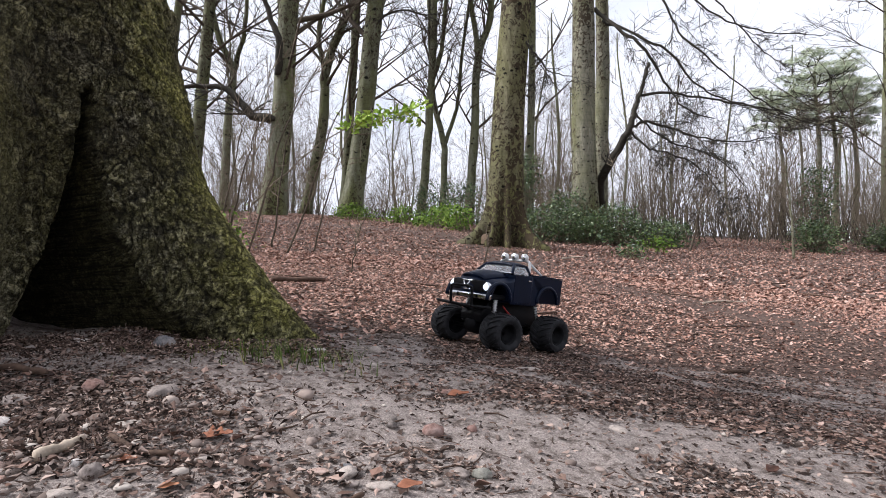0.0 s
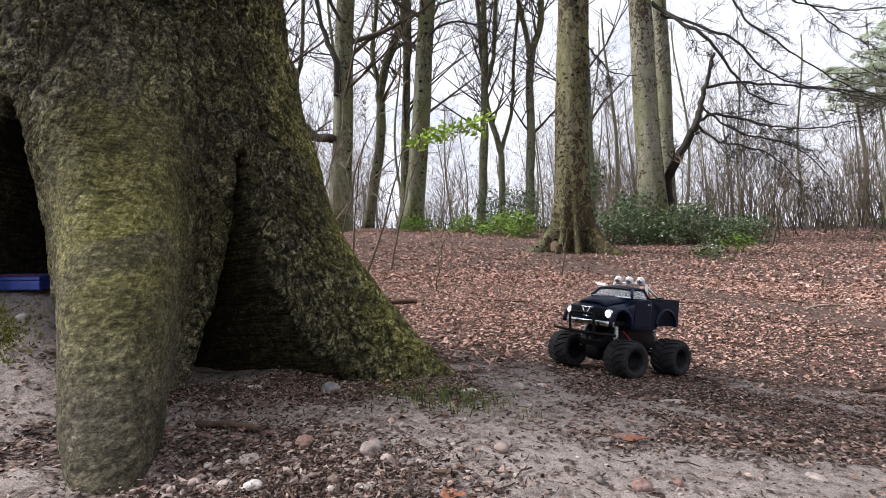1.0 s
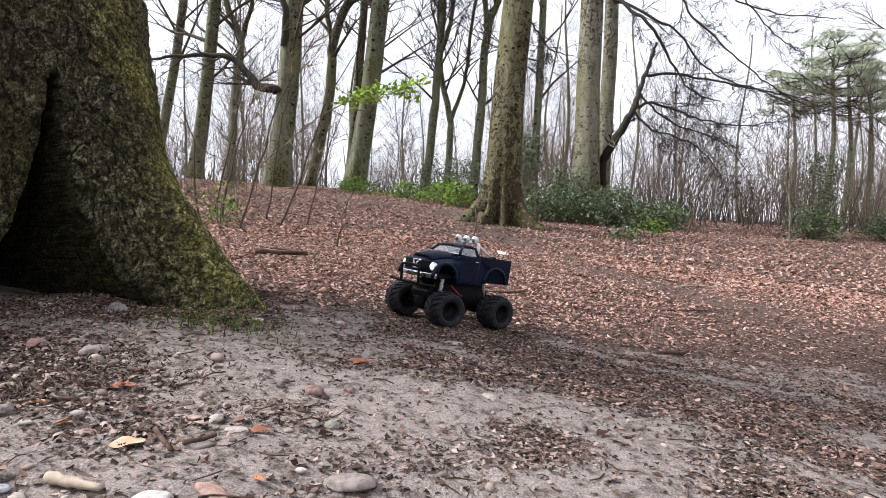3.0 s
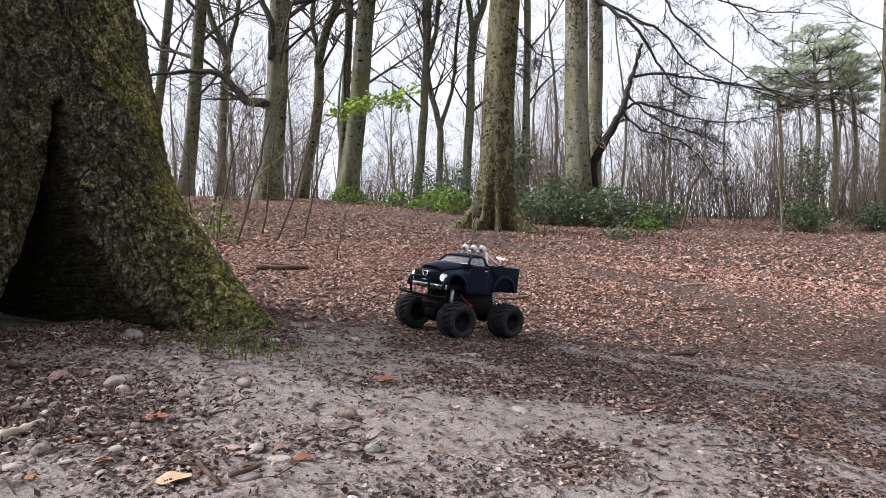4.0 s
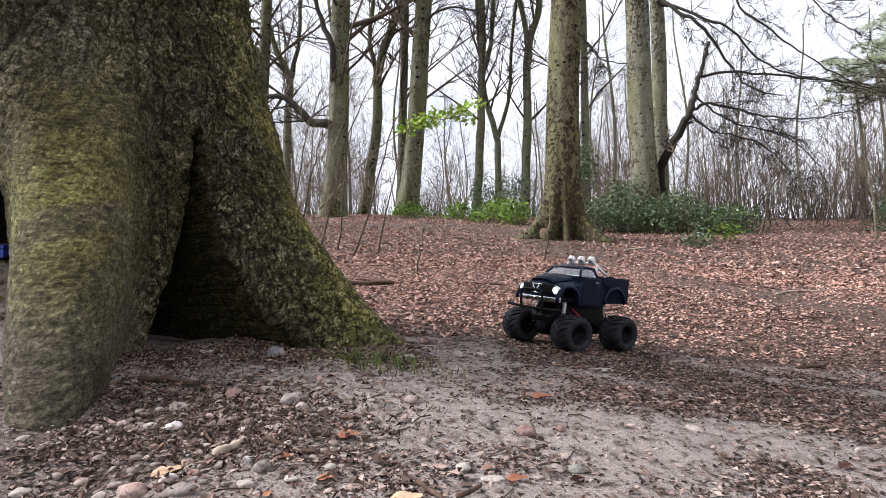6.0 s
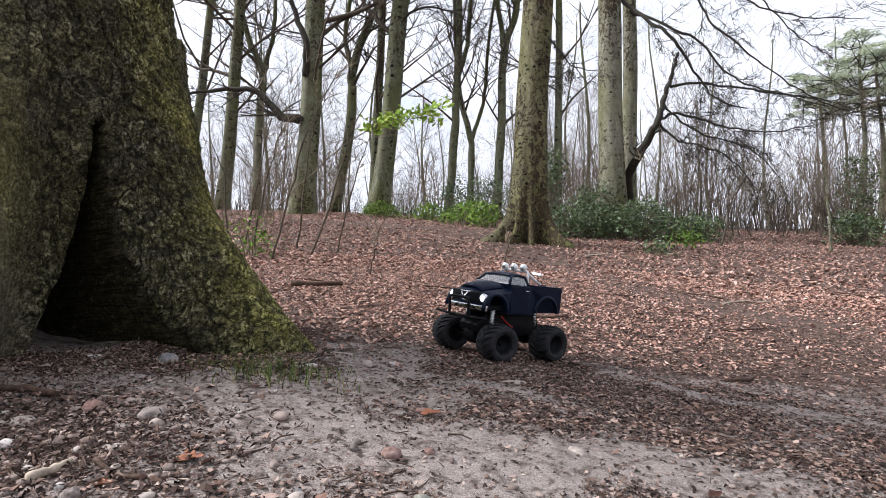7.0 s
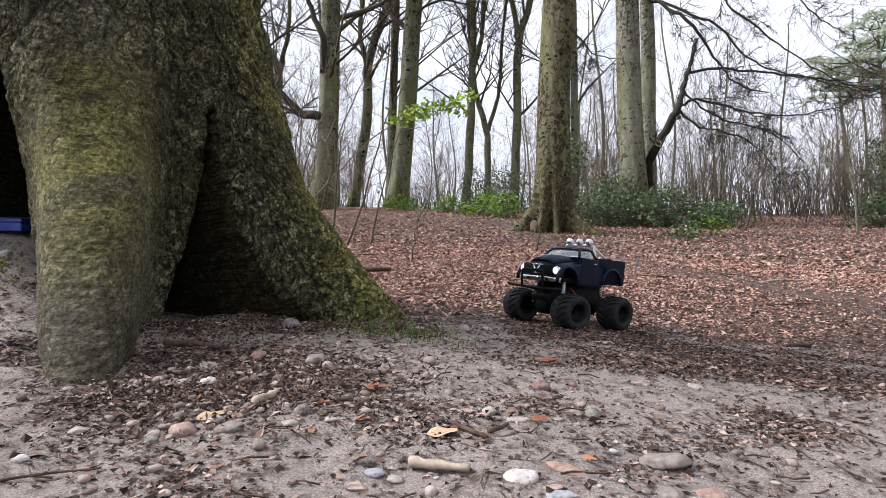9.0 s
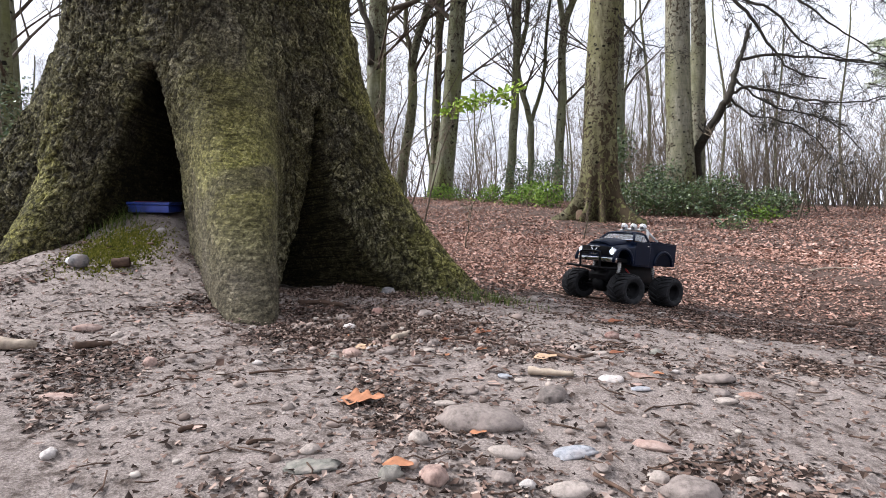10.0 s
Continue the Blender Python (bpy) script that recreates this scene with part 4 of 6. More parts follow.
stone(-0.214, 0.160, 0.059, "grey", "large flat brown-grey cobble in sand", 0.50, 1.5, 0.0, 2)
stone(-0.126, 0.123, 0.030, "frosted", "frosted pale blue glass piece on sand", 0.35, 1.5, 0.2, 15)
stone(-0.047, 0.162, 0.029, "pink", "flat pale stone on sand", 0.4, 1.4, 0.05, -15)
stone(-0.056, 0.095, 0.018, "pale", "pale rounded stone on sand", 0.7, 1.1, 0.05)
stone(-0.039, 0.068, 0.037, "grey", "grey cobble half sunk in sand", 0.55, 1.3, 0.0, 0)
stone(-0.240, 0.040, 0.022, "pink", "rounded pink pebble on sand", 0.9, 1.1, 0.0)
stone(-0.186, 0.106, 0.023, "pale", "cream stone with hollows on sand", 0.55, 1.5, 0.1, 0)
stone(-0.186, 0.056, 0.018, "grey", "grey pebble on sand", 0.55, 1.3, 0.0)
stone(-0.166, 0.048, 0.012, "white", "small white pebble on sand", 0.8, 1.2, 0.0)
stone(-0.136, 0.048, 0.026, "pale", "flat pale stone on sand", 0.5, 1.5, 0.0, 0)
stone(-0.267, 0.109, 0.019, "pale", "pale pebble on sand", 0.8, 1.2, 0.0)
stone(-0.354, 0.065, 0.017, "pale", "pale pebble on sand", 0.6, 1.3, 0.0)
stone(-0.275, 0.037, 0.019, "greenish", "grey-green pebble on sand", 0.8, 1.1, 0.0)
stone(-0.342, 0.032, 0.036, "greenish", "flat greenish glass shard on sand", 0.10, 1.4, 0.25, 5)
stone(-0.258, 0.229, 0.019, "pale", "flat pale stone on sand", 0.4, 1.5, 0.0, 0)
stone(-0.237, 0.264, 0.020, "grey", "flat grey stone on sand", 0.5, 1.4, 0.0, 0)
stone(-0.303, 0.211, 0.014, "grey", "small grey stone on sand", 0.7, 1.1, 0.0)
stone(-0.424, 0.172, 0.014, "grey", "small brown stone on sand", 0.7, 1.1, 0.0)
stone(-0.103, 0.094, 0.016, "grey", "flat slaty stone on sand", 0.35, 1.5, 0.1)
stone(-0.029, 0.301, 0.018, "frosted", "dusty pale stone on sand", 0.3, 1.5, 0.0)
stone(-0.566, 0.017, 0.014, "white", "small white pebble on sand", 0.7, 1.3, 0.0)
stone(-0.903, 0.429, 0.032, "pink", "flat pinkish stone on the sand bank", 0.55, 1.4, 0.0)
stone(-0.681, 0.292, 0.020, "pink", "small pinkish stone on sand", 0.9, 1.0, 0.0)
stone(-0.679, 0.143, 0.029, "pink", "broken reddish brick piece on sand", 0.35, 1.6, 0.15, 10)
stone(-0.837, 0.415, 0.020, "pale", "flat pale pebble on the sand bank", 0.5, 1.5, 0.0)
stone(-0.542, 0.328, 0.013, "white", "small white pebble on sand", 0.7, 1.2, 0.0)
stone(-0.561, 0.266, 0.013, "pale", "pale pebble on sand", 0.5, 1.3, 0.0)
stone(-1.134, 0.933, 0.022, "white", "small white stone below the hollow", 0.8, 1.2, 0.0)
stone(0.058, 0.283, 0.021, "pale", "flat pale stone on sand", 0.4, 1.4, 0.0)
stone(0.047, 0.095, 0.020, "grey", "grey stone half sunk in sand", 0.5, 1.4, 0.0)
stone(0.018, 0.094, 0.014, "pale", "pale pebble on sand", 0.5, 1.3, 0.0)


def stick(a, b, r, label, pale=False, bow=0.0, fork=False):
    rnd = random.Random(int(a[0] * 9973 + a[1] * 331))
    s, n = Shape(), 9
    pts, rad = [], []
    for i in range(n):
        t = i / (n - 1)
        x, y = a[0] + (b[0] - a[0]) * t, a[1] + (b[1] - a[1]) * t
        side = bow * math.sin(math.pi * t)
        x, y = x - (b[1] - a[1]) * side, y + (b[0] - a[0]) * side
        pts.append(Vector((x, y, max(lie(x, y), 0.5 * (lie(*a) + lie(*b))) + r * 0.8 + rnd.uniform(0, r * 0.3))))
        rad.append(r * (1 - 0.35 * t) * rnd.uniform(0.85, 1.15))
    s.tube(pts, rad, 9)
    if fork:
        o = pts[5]
        s.tube([o, o + (pts[6] - pts[4]).cross(Vector((0, 0, 1))) * 1.4 + Vector((0, 0, r))], [r * 0.6, r * 0.3], 6)
    tagged(part("stick", s, M["stick_pale" if pale else "stick"]), label, "stick", "fallen sticks")


stick((-0.682, 0.788), (-0.573, 0.774), 0.0070, "thick brown broken stick beside the root", bow=0.04)
stick((-0.211, 0.580), (-0.170, 0.635), 0.0015, "thin curved twig beside a brown leaf", bow=0.1)
stick((-0.350, 0.567), (-0.264, 0.527), 0.0039, "dark crooked stick on crumbs", bow=-0.12, fork=True)
stick((-0.134, 0.464), (-0.091, 0.415), 0.0032, "short dark stick on sand")
stick((-0.089, 0.436), (-0.067, 0.464), 0.0036, "short dark stick on sand")
stick((-0.393, 0.517), (-0.370, 0.554), 0.0064, "short piece of pale flaking bark", True)
stick((-0.474, 0.593), (-0.500, 0.661), 0.0029, "thin dark twig standing among crumbs")
stick((-0.418, 0.558), (-0.469, 0.649), 0.0024, "thin dark twig among crumbs", bow=0.08)
stick((-0.472, 0.399), (-0.503, 0.450), 0.0024, "dark twig on sand beside the root")
stick((-0.275, 0.646), (-0.242, 0.637), 0.0037, "dark stub of a twig beside bare sand")
stick((-0.164, 0.350), (-0.107, 0.334), 0.0053, "pale broken piece of wood on sand", True)
stick((-0.025, 0.334), (0.020, 0.342), 0.0011, "thin mossy twig on sand", bow=0.03)
stick((-0.926, 0.279), (-0.856, 0.284), 0.0097, "thick smooth stick on the sand bank", True)
stick((-0.833, 0.327), (-0.797, 0.356), 0.0060, "dark curl of bark on the sand bank", bow=0.15)
stick((-0.414, 0.067), (-0.394, 0.080), 0.0020, "dark curl of bark on sand", bow=0.2)
stick((-0.488, 0.078), (-0.471, 0.094), 0.0027, "dark curl of bark on sand", bow=0.2)
stick((-0.111, 0.085), (-0.084, 0.048), 0.0020, "thin brown stick among pebbles", bow=0.05)
stick((-0.040, 0.233), (0.020, 0.268), 0.0009, "thin twig on sand", bow=0.1)
stick((-0.704, 0.147), (-0.688, 0.180), 0.0016, "dark root end in the sand bank", bow=0.15)
stick((-0.531, 0.284), (-0.450, 0.316), 0.0015, "thin dark twig on sand", bow=0.05)
stick((0.380, 0.940), (0.422, 0.901), 0.0016, "thin dark twig on sand", bow=0.05)
stick((-0.938, 2.930), (-0.655, 2.990), 0.018, "weathered fallen log on brown leaves", False, 0.03)
stick((1.6, 3.3), (1.95, 3.45), 0.008, "curved dead branch on brown leaves", True, 0.12)
stick((1.25, 5.6), (1.55, 6.1), 0.014, "dead branch on brown leaves", True, 0.1, True)


def big_leaf(x, y, size, key, label, lobed=False, turn=0.0, curl=0.25):
    """One fallen leaf with a midrib, curled edges and some thickness."""
    n, pts, curl = 22, [], curl * 0.45
    for i in range(n + 1):
        t = i / n
        w = 0.30 * math.sin(math.pi * t ** 0.8) ** 0.8
        if lobed:
            w *= 1 + 0.36 * math.sin(t * 24)
        pts.append((t - 0.5, max(w, 0.004)))
    s = Shape()
    for layer in (0, 0.012):
        for x0, w in pts:
            for k in (-1, -0.5, 0, 0.5, 1):
                zz = curl * (w * k) ** 2 * 6 + curl * 0.5 * x0 * x0 + 0.05 * abs(k) - 0.03 * math.sin(x0 * 9) * k
                s.v.append(Vector((x0, w * k, zz + layer * 0.4)) * size)
    m = len(pts) * 5
    for i in range(n):
        for k in range(4):
            q = i * 5 + k
            s.f += [(q, q + 5, q + 6, q + 1), (m + q, m + q + 1, m + q + 6, m + q + 5)]
        s.f += [(i * 5, m + i * 5, m + i * 5 + 5, i * 5 + 5), (i * 5 + 4, i * 5 + 9, m + i * 5 + 9, m + i * 5 + 4)]
    ob = part("fallen_leaf", s, M[key])
    ob.matrix_world = pose(x, y, lie(x, y) + 0.003, 6, -5, turn)
    tagged(ob, label, "leaf", "single fallen leaves")


M["leaf_orange"] = simple("orange_oak_leaf", (0.38, 0.175, 0.095), 0.6, 0, 0.25, 90)
M["leaf_brown"] = simple("brown_oak_leaf", (0.23, 0.095, 0.055), 0.6, 0, 0.35, 90)
M["leaf_dark"] = simple("dark_curled_leaf", (0.07, 0.035, 0.025), 0.6, 0, 0.35, 90)
M["leaf_tan"] = simple("tan_dry_leaf", (0.50, 0.34, 0.22), 0.65, 0, 0.25, 90)
big_leaf(-0.351, 0.203, 0.054, "leaf_orange", "bright orange lobed oak leaf on sand", True, 5, 0.14)
big_leaf(-0.272, 0.051, 0.028, "leaf_orange", "orange dry leaf on sand", False, -8, 0.2)
big_leaf(-0.213, 0.132, 0.017, "leaf_orange", "small orange leaf under a cobble's edge", False, 0, 0.1)
big_leaf(-0.246, 0.586, 0.035, "leaf_brown", "curled red-brown oak leaf on crumbs", True, 10, 0.3)
big_leaf(-0.222, 0.586, 0.016, "leaf_dark", "dark curled leaf on crumbs", False, 60, 0.7)
big_leaf(-0.140, 0.423, 0.035, "leaf_tan", "flat tan dry leaf on sand", False, 12, 0.15)
big_leaf(-0.432, 0.482, 0.037, "leaf_tan", "tan dry leaf among pebbles", False, 40, 0.15)
big_leaf(-0.489, 0.549, 0.022, "leaf_orange", "upturned orange leaf among pebbles", False, 110, 0.5)
big_leaf(-0.300, 0.510, 0.020, "leaf_brown", "brown curled leaf among pebbles", False, 10, 0.5)
big_leaf(-0.028, 0.489, 0.024, "leaf_brown", "brown leaf scrap on sand", False, 8, 0.3)
big_leaf(-0.286, 0.429, 0.012, "leaf_orange", "small orange leaf scrap on crumbs", False, 70, 0.3)
big_leaf(0.009, 0.382, 0.016, "leaf_orange", "orange leaf scrap on sand", False, -30, 0.4)
big_leaf(0.026, 0.843, 0.035, "leaf_brown", "brown curled leaf on sand", False, 10, 0.4)
big_leaf(0.403, 0.650, 0.023, "leaf_dark", "dark curled leaf on sand", False, 30, 0.7)
big_leaf(-0.237, 0.466, 0.017, "leaf_orange", "orange dry leaf among crumbs", False, 20, 0.3)


# ---- grass, moss and small finds round the old tree ----
def tuft(x, y, n, w, high, label, seed, key="grass"):
    rng = random.Random(seed)
    s = Shape()
    for i in range(n):
        a, b = x + rng.gauss(0, w), y + rng.gauss(0, w * 0.8)
        z, h, t = lie(a, b), high * rng.uniform(0.4, 1.0), rng.uniform(0, 6.3)
        d = Vector((math.cos(t), math.sin(t), 0)) * h * rng.uniform(0.3, 1.1)
        q = Vector((-math.sin(t), math.cos(t), 0)) * 0.0012
        k = len(s.v)
        o = Vector((a, b, z))
        for u in (0, 0.5, 1):
            p = o + d * u * u + Vector((0, 0, h * (u - 0.35 * u * u)))
            s.v += [p - q * (1 - u * 0.9), p + q * (1 - u * 0.9)]
        s.f += [(k, k + 1, k + 3, k + 2), (k + 2, k + 3, k + 5, k + 4)]
    tagged(part("grass_tuft", s, M[key], smooth=False), label, "grass", "grass tufts", kind="stuff")


tuft(-0.27, 0.98, 260, 0.06, 0.045, "short green grass at the root's end", 21)
tuft(-0.40, 1.25, 60, 0.09, 0.04, "thin dry grass along the mossy root", 22)
tuft(-0.38, 0.98, 45, 0.10, 0.03, "sparse grass and straw on crumbs", 23)
tuft(-1.29, 0.935, 160, 0.05, 0.09, "grass growing before the hollow", 24)
tuft(-1.33, 0.95, 90, 0.05, 0.05, "grass growing before the hollow", 25)


def moss_cushion(x, y, n, w, label, seed):
    rng = np.random.default_rng(seed)
    s = Shape()
    for i in range(n):
        a, b = x + rng.normal(0, w), y + rng.normal(0, w)
        z, r = lie(a, b), rng.uniform(0.0014, 0.0034)
        k = len(s.v)
        s.v += [Vector((a + r * math.cos(t), b + r * math.sin(t), z - 0.001)) for t in (0, 2.1, 4.2)] + [Vector((a + rng.normal(0, r * 0.6), b, z + r * rng.uniform(1, 2.2)))]
        s.f += [(k, k + 1, k + 3), (k + 1, k + 2, k + 3), (k + 2, k, k + 3)]
    tagged(part("moss", s, M["moss"], smooth=False), label, "moss", "moss patches", kind="stuff")


moss_cushion(-1.178, 0.835, 4500, 0.05, "yellow-green moss on the sand mound", 31)
moss_cushion(-1.176, 0.775, 700, 0.05, "yellow-green moss on the sand mound", 32)
moss_cushion(-0.42, 1.10, 900, 0.06, "green moss at the foot of the root", 33)

card = thing("card_box", "shallow blue printed card box lying in the tree hollow", "box", m=pose(-1.222, 1.03, lie(-1.222, 1.03) + 0.004, 5, 2, 8) @ Matrix.Scale(0.95, 4))
part("body", Shape().box((-0.062, -0.038, 0), (0.062, 0.038, 0.022)), M["blue_box"], card, smooth=False, bevel=0.003)
part("lid", Shape().box((-0.064, -0.040, 0.0225), (0.064, 0.040, 0.031)), M["blue_box"], card, smooth=False, bevel=0.002)
for k in range(5):
    part("print_patch", Shape().box((-0.05 + 0.02 * k, -0.02 + 0.006 * (k % 3), 0.0312), (-0.037 + 0.02 * k, 0.006 + 0.008 * (k % 2), 0.0318)), M["pink_print"], card, "pink printed patch", smooth=False)

curl = thing("bark_curl", "dark curled piece of bark on the sand mound", "bark", m=pose(-1.105, 0.752, lie(-1.105, 0.752) + 0.008, 4, 84, 35))
shell = Shape()
for i in range(7):
    for side, r in ((1, 0.012), (0, 0.009)):
        for k in range(13):
            w = 0.5 * k
            shell.v.append(Vector((math.cos(w) * r * (1 + 0.1 * math.sin(i * 2.0 + k)), math.sin(w) * r, 0.006 * (i - 3) + 0.003 * noise.noise(Vector((k * 0.9, side, i))))))
for i in range(6):
    for k in range(12):
        q = i * 26 + k
        shell.f += [(q, q + 1, q + 27, q + 26), (q + 13, q + 39, q + 40, q + 14)]
    shell.f += [(i * 26, i * 26 + 26, i * 26 + 39, i * 26 + 13), (i * 26 + 12, i * 26 + 25, i * 26 + 51, i * 26 + 38)]
part("bark_shell", shell, M["stick"], curl)

find = thing("bottle", "small dark bottle with a white cap lying on the mound", "bottle", m=pose(-1.187, 0.716, lie(-1.187, 0.716) + 0.016, 0, 90, 160))
lathe = Shape().tube([(0, 0, -0.026), (0, 0, -0.022), (0, 0, 0.008), (0, 0, 0.018), (0, 0, 0.022)], [0.008, 0.015, 0.016, 0.009, 0.007], 18)
part("body", lathe, M["stone_slate"], find)
part("cap", Shape().tube([(0, 0, 0.0225), (0, 0, 0.036)], [0.009, 0.008], 16), M["litter"], find, "white cap")
scrap = Shape()
for i in range(6):
    for j in range(6):
        scrap.v.append(Vector((0.016 * (i - 2.5), 0.010 * (j - 2.5), 0.02 + 0.014 * noise.noise(Vector((i * 0.9, j * 0.9, 2))))))
for i in range(5):
    for j in range(5):
        scrap.f.append((i * 6 + j, i * 6 + 6 + j, i * 6 + 7 + j, i * 6 + j + 1))
ob = part("plastic_scrap", scrap, M["litter"])
ob.modifiers.new("thickness", "SOLIDIFY").thickness = 0.002
ob.matrix_world = pose(0.558, 4.01, lie(0.558, 4.01) + 0.014, 22, 8, 20)
tagged(ob, "crumpled white plastic scrap on brown leaves", "litter")

door = thing("fairy_door", "tiny pale wooden door leaning at the beech's foot", "toy door", m=pose(0.545, 7.02, float(ground_z(0.545, 7.02)) + 0.02, -8, 0, 0))
panel = Shape()
panel.v = [Vector((x, y, z)) for y in (-0.012, 0.012) for x, z in [(-0.05, 0), (0.05, 0)] + [(0.05 * math.cos(t), 0.085 + 0.05 * math.sin(t)) for t in (0, 0.5, 1.0, 1.57, 2.1, 2.6, 3.14)]]
panel.f = [tuple(range(9)), tuple(reversed(range(9, 18)))] + [(k, (k + 1) % 9 + 0, (k + 1) % 9 + 9, k + 9) for k in range(9)]
part("panel", panel, M["door_wood"], door, smooth=False)
part("knob", Shape().tube([(0.03, -0.012, 0.06), (0.03, -0.02, 0.06)], 0.006, 10), M["black"], door)


# ---- the radio-controlled monster truck ----
M["lens"] = simple("lit_headlamp_lens", (0.5, 0.52, 0.56), 0.12, 0, 0.02)
lens = M["lens"].node_tree.nodes["Principled BSDF"]
lens.inputs["Emission Color"].default_value, lens.inputs["Emission Strength"].default_value = (0.80, 0.90, 1.0, 1), 0.8
M["glass"] = bpy.data.materials.new("window_glass")
M["glass"].use_nodes = True
g = M["glass"].node_tree.nodes["Principled BSDF"]
g.inputs["Base Color"].default_value = (0.75, 0.78, 0.80, 1)
g.inputs["Roughness"].default_value, g.inputs["IOR"].default_value, g.inputs["Transmission Weight"].default_value = 0.04, 1.6, 0.95


def lathe(profile, sides=40, axis="y"):
    """Turned shape: (radius, along) pairs spun round y or x."""
    s = Shape()
    for r, t in profile:
        for k in range(sides):
            w = 2 * math.pi * k / sides
            a, b = r * math.cos(w), r * math.sin(w)
            s.v.append(Vector((a, t, b)) if axis == "y" else Vector((t, a, b)))
    for i in range(len(profile) - 1):
        for k in range(sides):
            q = i * sides
            s.f.append((q + k, q + sides + k, q + sides + (k + 1) % sides, q + (k + 1) % sides))
    return s


def slab(outline, lo, hi, crown=None, slices=(0, 1)):
    """A side view (x, z) drawn across the width from y = lo to hi."""
    s, n = Shape(), len(outline)
    for u in slices:
        y = lo + (hi - lo) * u
        for x, z in outline:
            s.v.append(Vector(crown(x, y, z)) if crown else Vector((x, y, z)))
    for i in range(len(slices) - 1):
        for k in range(n):
            q = i * n
            s.f.append((q + k, q + (k + 1) % n, q + n + (k + 1) % n, q + n + k))
    s.f.append(tuple(range(n)))
    s.f.append(tuple(reversed(range((len(slices) - 1) * n, len(slices) * n))))
    return s


def arch(cx, cz, r, a0, a1, n=9):
    return [(cx + r * math.cos(radians(a0 + (a1 - a0) * i / n)), cz + r * math.sin(radians(a0 + (a1 - a0) * i / n))) for i in range(n + 1)]


LUGS = []


def make_wheel(parent, x, y, steer, side):
    wheel = thing("wheel", "", "", m=None)
    wheel.parent = parent
    wheel.matrix_local = pose(x, y, 0.0575, 0, 0, steer)
    R, W = 0.0555, 0.042
    t = lathe([(0.030, -W * 0.80), (0.036, -W * 0.97), (0.044, -W), (0.051, -W * 0.90), (R - 0.0035, -W * 0.66), (R - 0.002, 0), (R - 0.0035, W * 0.66), (0.051, W * 0.90), (0.044, W), (0.036, W * 0.97), (0.030, W * 0.80)], 48)
    part("tyre", t, M["rubber"], wheel, "chunky black rubber tyre")
    n = 17
    if not LUGS:
        for sg in (-1, 1):
            lug = Shape()
            for v, da, rr in ((0.0, 0.0, R + 0.0025), (0.4, 0.10, R + 0.0025), (0.75, 0.21, R + 0.0005), (1.0, 0.27, 0.0505)):
                for off, dr in ((-0.085, -0.006), (-0.065, 0.0), (0.065, 0.0), (0.085, -0.006)):
                    aa = da * 1.35 + off
                    lug.v.append(Vector((math.cos(aa) * (rr + dr), sg * W * v * 0.96, math.sin(aa) * (rr + dr))))
            lug.f = [(i * 4 + j, i * 4 + j + 1, i * 4 + j + 5, i * 4 + j + 4) for i in range(3) for j in range(3)] + [(0, 1, 2, 3), (12, 13, 14, 15)]
            LUGS.append(lug.mesh("lug", False))
    for k in range(n):
        for i, me in enumerate(LUGS):
            part("lug", me, M["rubber"], wheel).matrix_local = pose(0, 0, 0, 0, -360 * (k + 0.5 * i) / n, 0)
    rim = lathe([(0.031, -W * 0.82), (0.029, -W * 0.86), (0.026, -W * 0.6), (0.020, -W * 0.30), (0.006, -W * 0.26), (0.0, -W * 0.25)], 32)
    back = lathe([(0.031, W * 0.82), (0.029, W * 0.86), (0.026, W * 0.6), (0.020, W * 0.30), (0.006, W * 0.26), (0.0, W * 0.25)], 32)
    q = len(rim.v)
    rim.v += back.v
    rim.f += [tuple(i + q for i in f) for f in back.f]
    part("rim", rim, M["black"], wheel, "black dished rim")
    part("hub_nut", Shape().tube([(0, -W * 0.36 * side, 0), (0, -W * 0.10 * side, 0)] if side < 0 else [(0, W * 0.36, 0), (0, W * 0.10, 0)], 0.005, 6), M["black"], wheel, "black wheel nut")
    return wheel


def mirrored(name, make, material, parent, label="", **kw):
    for sg in (1, -1):
        part(name, make(sg), material, parent, label, **kw)


